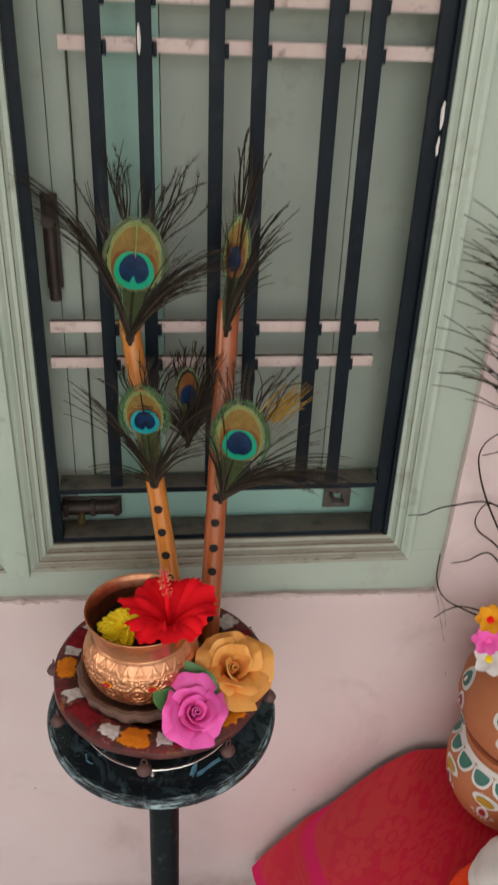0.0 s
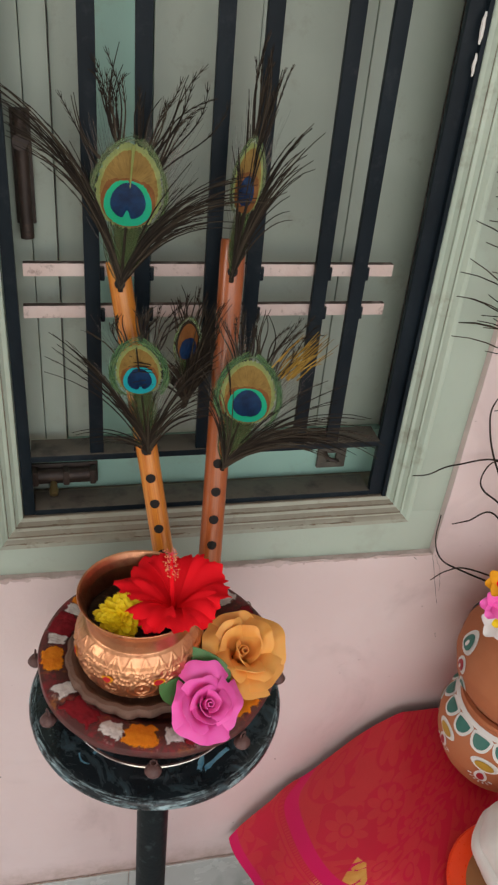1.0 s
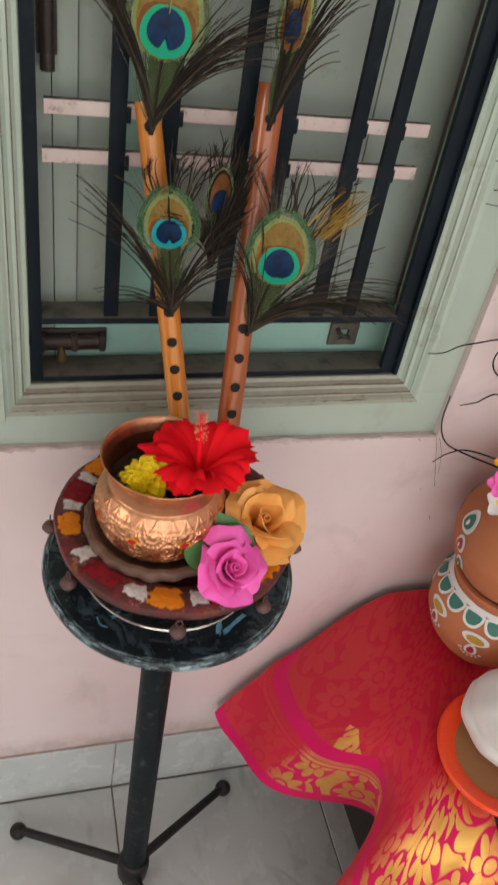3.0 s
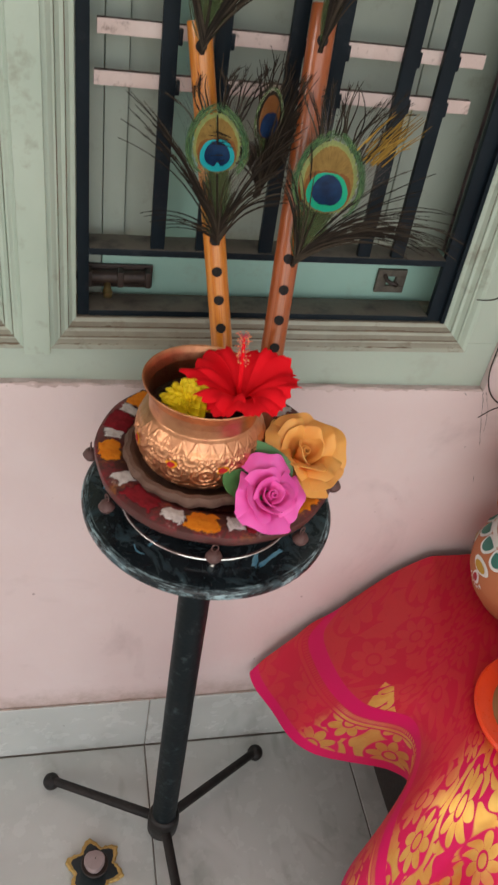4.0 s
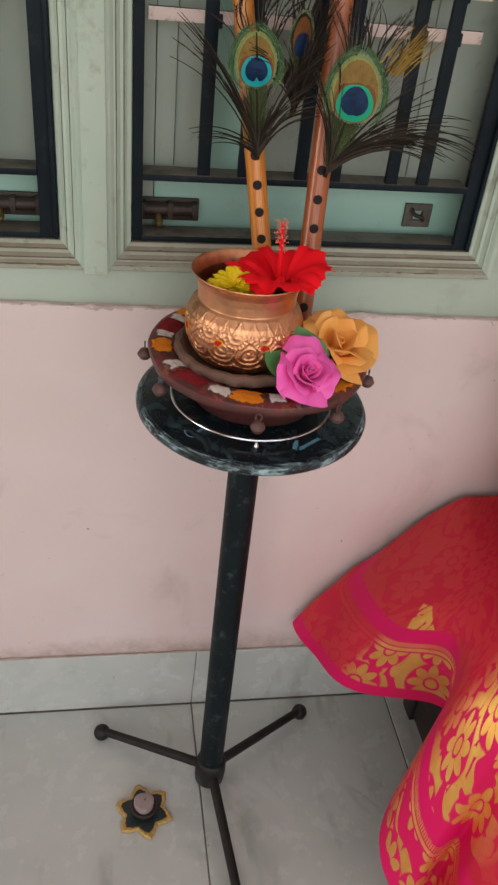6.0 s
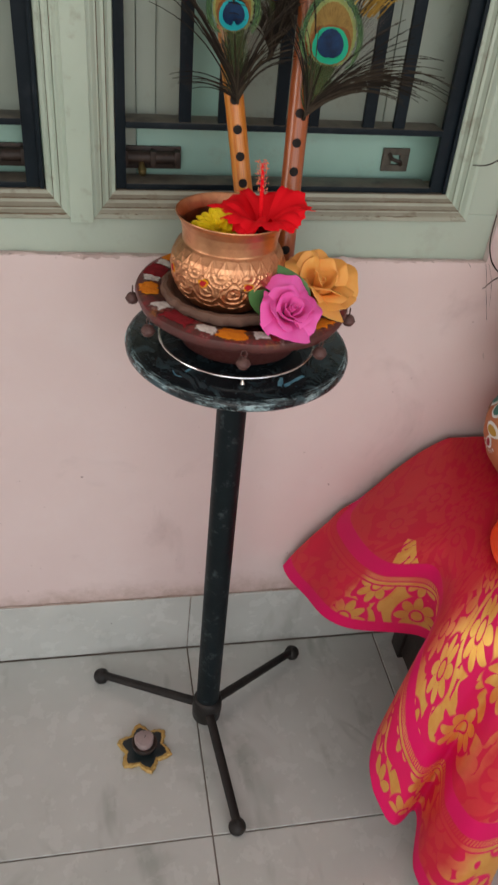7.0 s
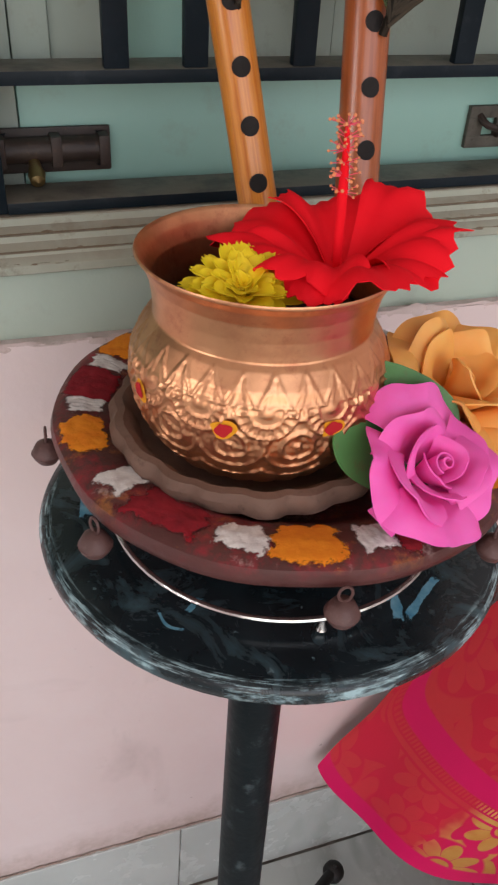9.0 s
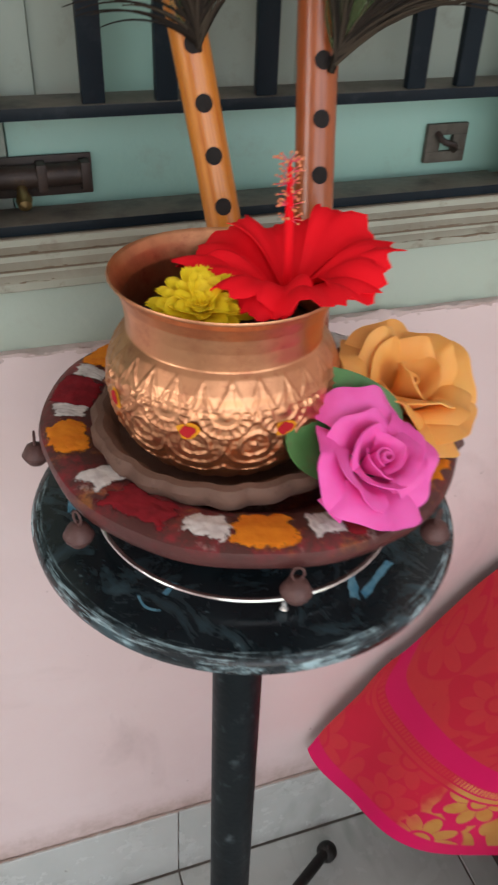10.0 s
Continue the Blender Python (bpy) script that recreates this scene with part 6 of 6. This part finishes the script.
# teardrops of the upper pot
for k in range(7):
    a = deg(171 + 360 / 7 * k)
    for dz, w, h, m in ((0.086, 0.0115, 0.0150, M_TEALP), (0.058, 0.0080, 0.0115, M_REDP), (0.033, 0.0075, 0.011, M_TEALP)):
        rr = 0.072
        part("drop_paint", decal(HIGH, (POTX, POTY, Z2), a + deg(5) * (0.086 - dz) / 0.03, dz, ellipse(w, h, 0.2), 0.0008, rr), M_WHITEP, high, "white painted drop")
        part("drop_paint", decal(HIGH, (POTX, POTY, Z2), a + deg(5) * (0.086 - dz) / 0.03, dz, ellipse(w * 0.64, h * 0.64, 0.2), 0.0017, rr), m, high, "coloured painted drop")
        part("dot_paint", decal(HIGH, (POTX, POTY, Z2), a + deg(5) * (0.086 - dz) / 0.03, dz - h * 0.1, ellipse(w * 0.2, h * 0.24), 0.0025, rr), M_WHITEP, high, "white painted dot")


def small_flower(name, label, at, direction, petals, size, m1, m2, seed):
    fl = thing(name, label, "flower", at, group="flowers on the stacked pots")
    rnd = random.Random(seed)
    m = axis_pose(at, direction)

    def fn(s, t):
        x = 2 * s - 1
        w = 0.42 * size * math.sin(math.pi * min(1, 0.12 + t * 0.8)) ** 0.8
        return Vector((w * x, size * t, 0.25 * size * math.sin(t * 2.4) + 0.1 * size * x * x))
    me = petal_mesh("petal", fn, m1, 8, 8, size * 0.02)
    for k in range(petals):
        link_mesh("petal", me, fl, m @ Matrix.Rotation(2 * math.pi * k / petals, 4, "Z") @ Matrix.Rotation(radians(rnd.uniform(5, 25)), 4, "X"))
    bm = bmesh.new()
    bmesh.ops.create_icosphere(bm, subdivisions=2, radius=size * 0.27, matrix=m @ Matrix.Translation((0, 0, size * 0.16)) @ Matrix.Diagonal((1, 1, 0.6, 1)))
    part("centre", bm, m2, fl)
    part("stalk", tube(bmesh.new(), [at, (0.5 * (at[0] + POTX), 0.5 * (at[1] + POTY), at[2] - 0.006), (POTX - 0.02, POTY - 0.01, Z2 + 0.138)], 0.0009, 6), M_LEAF, fl)
    return fl


small_flower("plumeria", "white plumeria with a yellow heart on the pot", (0.3480, 0.898, 0.670), (-0.35, -0.7, 0.6), 5, 0.0190, M_WHITEP, M_YELLOW, 1)
small_flower("magenta_flower", "small magenta fabric flower on the pot", (0.3430, 0.899, 0.696), (-0.4, -0.7, 0.6), 7, 0.0175, M_PINKROSE, M_PINKROSE, 2)
small_flower("orange_flower", "small orange and yellow fabric flower on the pot", (0.3420, 0.904, 0.718), (-0.3, -0.6, 0.7), 7, 0.0165, M_TURDOT, M_HIB, 3)
small_flower("plumeria", "white plumeria with a yellow heart on the pot", (0.380, 0.859, 0.671), (-0.2, -0.8, 0.6), 5, 0.0190, M_WHITEP, M_YELLOW, 4)
small_flower("magenta_flower", "small magenta fabric flower on the pot", (0.375, 0.864, 0.697), (-0.1, -0.8, 0.6), 7, 0.0175, M_PINKROSE, M_PINKROSE, 5)
garland = thing("gold_chain", "gold beaded chain hanging from the flowers on the pot", "chain", (0.36, 0.85, 0.63))
bm = bmesh.new()
for k in range(26):
    f = k / 25
    a = deg(212 + 42 * f)
    p = on_pot(HIGH, (POTX, POTY, Z2), a, 0.112 - 0.045 * math.sin(math.pi * f), 0.0022)
    bmesh.ops.create_icosphere(bm, subdivisions=1, radius=0.0021, matrix=Matrix.Translation(p))
part("bead_string", bm, M_BRASS, garland, kind="stuff")

# clay dish with orange rim and the white lumpy shell on it
DXX, DYY = 0.371, 0.746
dish = thing("clay_plate", "brown clay plate with a glossy orange-red rim", "plate", (DXX, DYY, 0.43))
tilt = Matrix.Translation((DXX, DYY, 0.4315)) @ Matrix.Rotation(radians(-6), 4, "Y")
bm = lathe([(0.0, 0.0), (0.045, 0.0), (0.060, 0.006), (0.058, 0.009), (0.045, 0.0055), (0.0, 0.005)], 64)
bmesh.ops.transform(bm, matrix=tilt, verts=bm.verts)
part("plate", bm, plain("ochre_clay", (0.34, 0.16, 0.06), (0.42, 0.2, 0.08), 30, 0.7), dish)
bm = lathe([(0.050, 0.004), (0.0625, 0.0025), (0.0735, 0.008), (0.0752, 0.013), (0.0730, 0.0165), (0.0675, 0.0160), (0.055, 0.0090)], 72)
bmesh.ops.transform(bm, matrix=tilt, verts=bm.verts)
part("rim", bm, M_ORANGEP, dish, "orange-red painted rim")
SHX, SHY, SHZ = 0.388, 0.764, 0.4385
shell = thing("white_ornament", "white layered plaster conch ornament on the clay plate", "ornament", (SHX, SHY, SHZ))


def lump(a, r, z):
    return r * (1 + 0.03 * math.sin(3 * a + 30 * z) + 0.02 * math.sin(8 * a - 60 * z)) if r > 0.002 else r


CONCH = [(0.0, 0.0), (0.040, 0.0), (0.052, 0.006), (0.060, 0.018), (0.0625, 0.030), (0.060, 0.038), (0.0575, 0.040), (0.058, 0.046), (0.055, 0.060), (0.0505, 0.066), (0.050, 0.070), (0.042, 0.084),
         (0.036, 0.087), (0.033, 0.092), (0.018, 0.103), (0.0, 0.107)]
CONCH = [(r, 0.85 * z) for r, z in CONCH]
part("body", lathe(resample(CONCH, 0.004), 80, (SHX, SHY, SHZ), lump), M_WHITEP, shell)
part("blue_mark", decal(CONCH, (SHX, SHY, SHZ), deg(228), 0.0255, ellipse(0.0045, 0.0022), 0.0022, 0.06), M_OCELLUS_T, shell, "small turquoise mark")

# peacock feather behind the pots, mostly its long barbs in view
pf = thing("peacock_feather", "tall peacock feather with long curved barbs behind the pots", "feather", (0.43, 0.955, 0.69))
part("quill", tube(bmesh.new(), curve_points([(0.425, 0.93, 0.66), (0.425, 0.955, 0.80), (0.430, 0.97, 1.0), (0.428, 0.972, 1.17)], 14), [0.0022 - 0.0001 * k for k in range(15)], 8), M_BARB, pf)
rnd = random.Random(21)
bm = bmesh.new()
for k in range(64):
    s = -1 if k < 50 else 1
    z = 0.79 + 0.17 * rnd.random() ** 0.6
    ln = rnd.uniform(0.14, 0.185)
    rise = 0.16 * rnd.uniform(0.85, 1.1)
    pts = []
    for q in range(11):
        u = q / 10
        pts.append(Vector((0.442 + s * ln * (u ** 0.9), 0.966 + 0.012 * u - 0.004 * math.sin(5 * u + k), z + rise * math.sin(u * 1.25) + (0.02 * math.sin(k * 2.3) - 0.016) * u * u)))
    ribbon(bm, pts, 0.0012, 0.0004, Vector((0, -1, 0)))
part("barb_fringe", bm, M_BARB, pf, "long brown barbs", kind="stuff", angle=180)
twigs = thing("dried_tendrils", "thin curly dried tendrils standing among the pots", "twig", (0.40, 0.94, 0.69))
for ctrl in (((0.40, 0.94, 0.72), (0.365, 0.982, 0.803), (0.311, 0.990, 0.802), (0.285, 0.991, 0.791), (0.268, 0.991, 0.790)),
             ((0.41, 0.95, 0.70), (0.375, 0.98, 0.750), (0.348, 0.985, 0.772), (0.341, 0.985, 0.790), (0.350, 0.985, 0.808), (0.372, 0.98, 0.804)),
             ((0.40, 0.94, 0.69), (0.372, 0.985, 0.738), (0.345, 0.99, 0.728), (0.328, 0.991, 0.724)),
             ((0.40, 0.95, 0.72), (0.355, 0.985, 0.80), (0.331, 0.985, 0.855), (0.331, 0.985, 0.88), (0.345, 0.985, 0.895)),
             ((0.40, 0.93, 0.67), (0.355, 0.985, 0.660), (0.330, 0.993, 0.672), (0.316, 0.993, 0.700), (0.314, 0.994, 0.735)),
             ((0.40, 0.93, 0.68), (0.355, 0.975, 0.672), (0.335, 0.985, 0.662), (0.322, 0.99, 0.645)),
             ((0.41, 0.95, 0.70), (0.38, 0.975, 0.84), (0.36, 0.985, 0.87), (0.332, 0.985, 0.868))):
    part("tendril", tube(bmesh.new(), curve_points(ctrl, 26), [0.0012 - 0.000025 * k for k in range(27)], 6), M_BARB, twigs)

# ---- diya on the floor ----
DX, DY = -0.0805, 0.824
diya = thing("star_diya", "star-shaped diya lamp with gold glitter edge on the floor", "lamp", (DX, DY, 0))


def star(a, r, z):
    return r * (1 + 0.40 * (abs((((a + 0.35) * 6 / (2 * math.pi)) % 1) * 2 - 1) - 0.5) * min(1.0, r / 0.03))


part("star_base", lathe([(0.0, 0.0), (0.0315, 0.0), (0.034, 0.0012), (0.0338, 0.0034), (0.0315, 0.0052), (0.0275, 0.0050)], 96, (DX, DY, 0), lambda a, r, z: star(a, r, z) * (1 + 0.03 * math.sin(31 * a) * min(1.0, z / 0.002))), M_GLITTER, diya, "gold glittered star edge", angle=30)
part("star_top", lathe([(0.0285, 0.0048), (0.0265, 0.0052), (0.02, 0.0060), (0.0, 0.0062)], 96, (DX, DY, 0), star), M_TEALDARK, diya, "dark teal star face", angle=30)
part("cup", lathe([(0.012, 0.006), (0.0165, 0.011), (0.0180, 0.0185), (0.0172, 0.0195), (0.0155, 0.0185), (0.0, 0.016)], 40, (DX, DY, 0)), M_RUST, diya, "dark clay cup")
part("wax", lathe([(0.0, 0.0285), (0.006, 0.0288), (0.0122, 0.0275), (0.0135, 0.025), (0.0135, 0.0172), (0.0, 0.0165)], 36, (DX - 0.0005, DY + 0.001, 0), lambda a, r, z: r * (1 + 0.05 * math.sin(3 * a))), M_WAX, diya, "mauve wax")
part("wick", tube(bmesh.new(), [(DX, DY + 0.001, 0.027), (DX + 0.001, DY + 0.002, 0.0315)], 0.0005, 6), M_HOLE, diya)

# ---- marble pieces ----
TW, TD, JOINT = 0.3145, 0.3055, 0.0022


def tile_mesh(name, w, d, h):
    bm = bmesh.new()
    box(bm, -w / 2, w / 2, -d / 2, d / 2, -h, 0.0)
    bmesh.ops.bevel(bm, geom=[e for e in bm.edges if e.verts[0].co.z > -1e-6 and e.verts[1].co.z > -1e-6], offset=0.0007, segments=1, affect="EDGES")
    me = bpy.data.meshes.new(name)
    bm.to_mesh(me)
    bm.free()
    me.materials.append(M_MARBLE)
    return me


tile_me = tile_mesh("tile", TW - JOINT, TD - JOINT, 0.008)
skirt_me = tile_mesh("skirting_tile", TW - 0.0012, 0.119, 0.0085)
for i in range(-19, 7):
    for j in range(0, 11):
        link_mesh("tile", tile_me, floor, Matrix.Translation(((i + 0.5) * TW, 0.9953 - (j + 0.5) * TD, 0.0)))
baseboard = thing("baseboard", "white marble tile skirting along the wall", "baseboard", (0, Y1, 0), kind="structure")
for i in range(-19, 7):
    link_mesh("skirting_tile", skirt_me, baseboard, Matrix.Translation(((i + 0.5) * TW, 0.9962, 0.0595 + 0.0008)) @ Matrix.Rotation(radians(90), 4, "X"))
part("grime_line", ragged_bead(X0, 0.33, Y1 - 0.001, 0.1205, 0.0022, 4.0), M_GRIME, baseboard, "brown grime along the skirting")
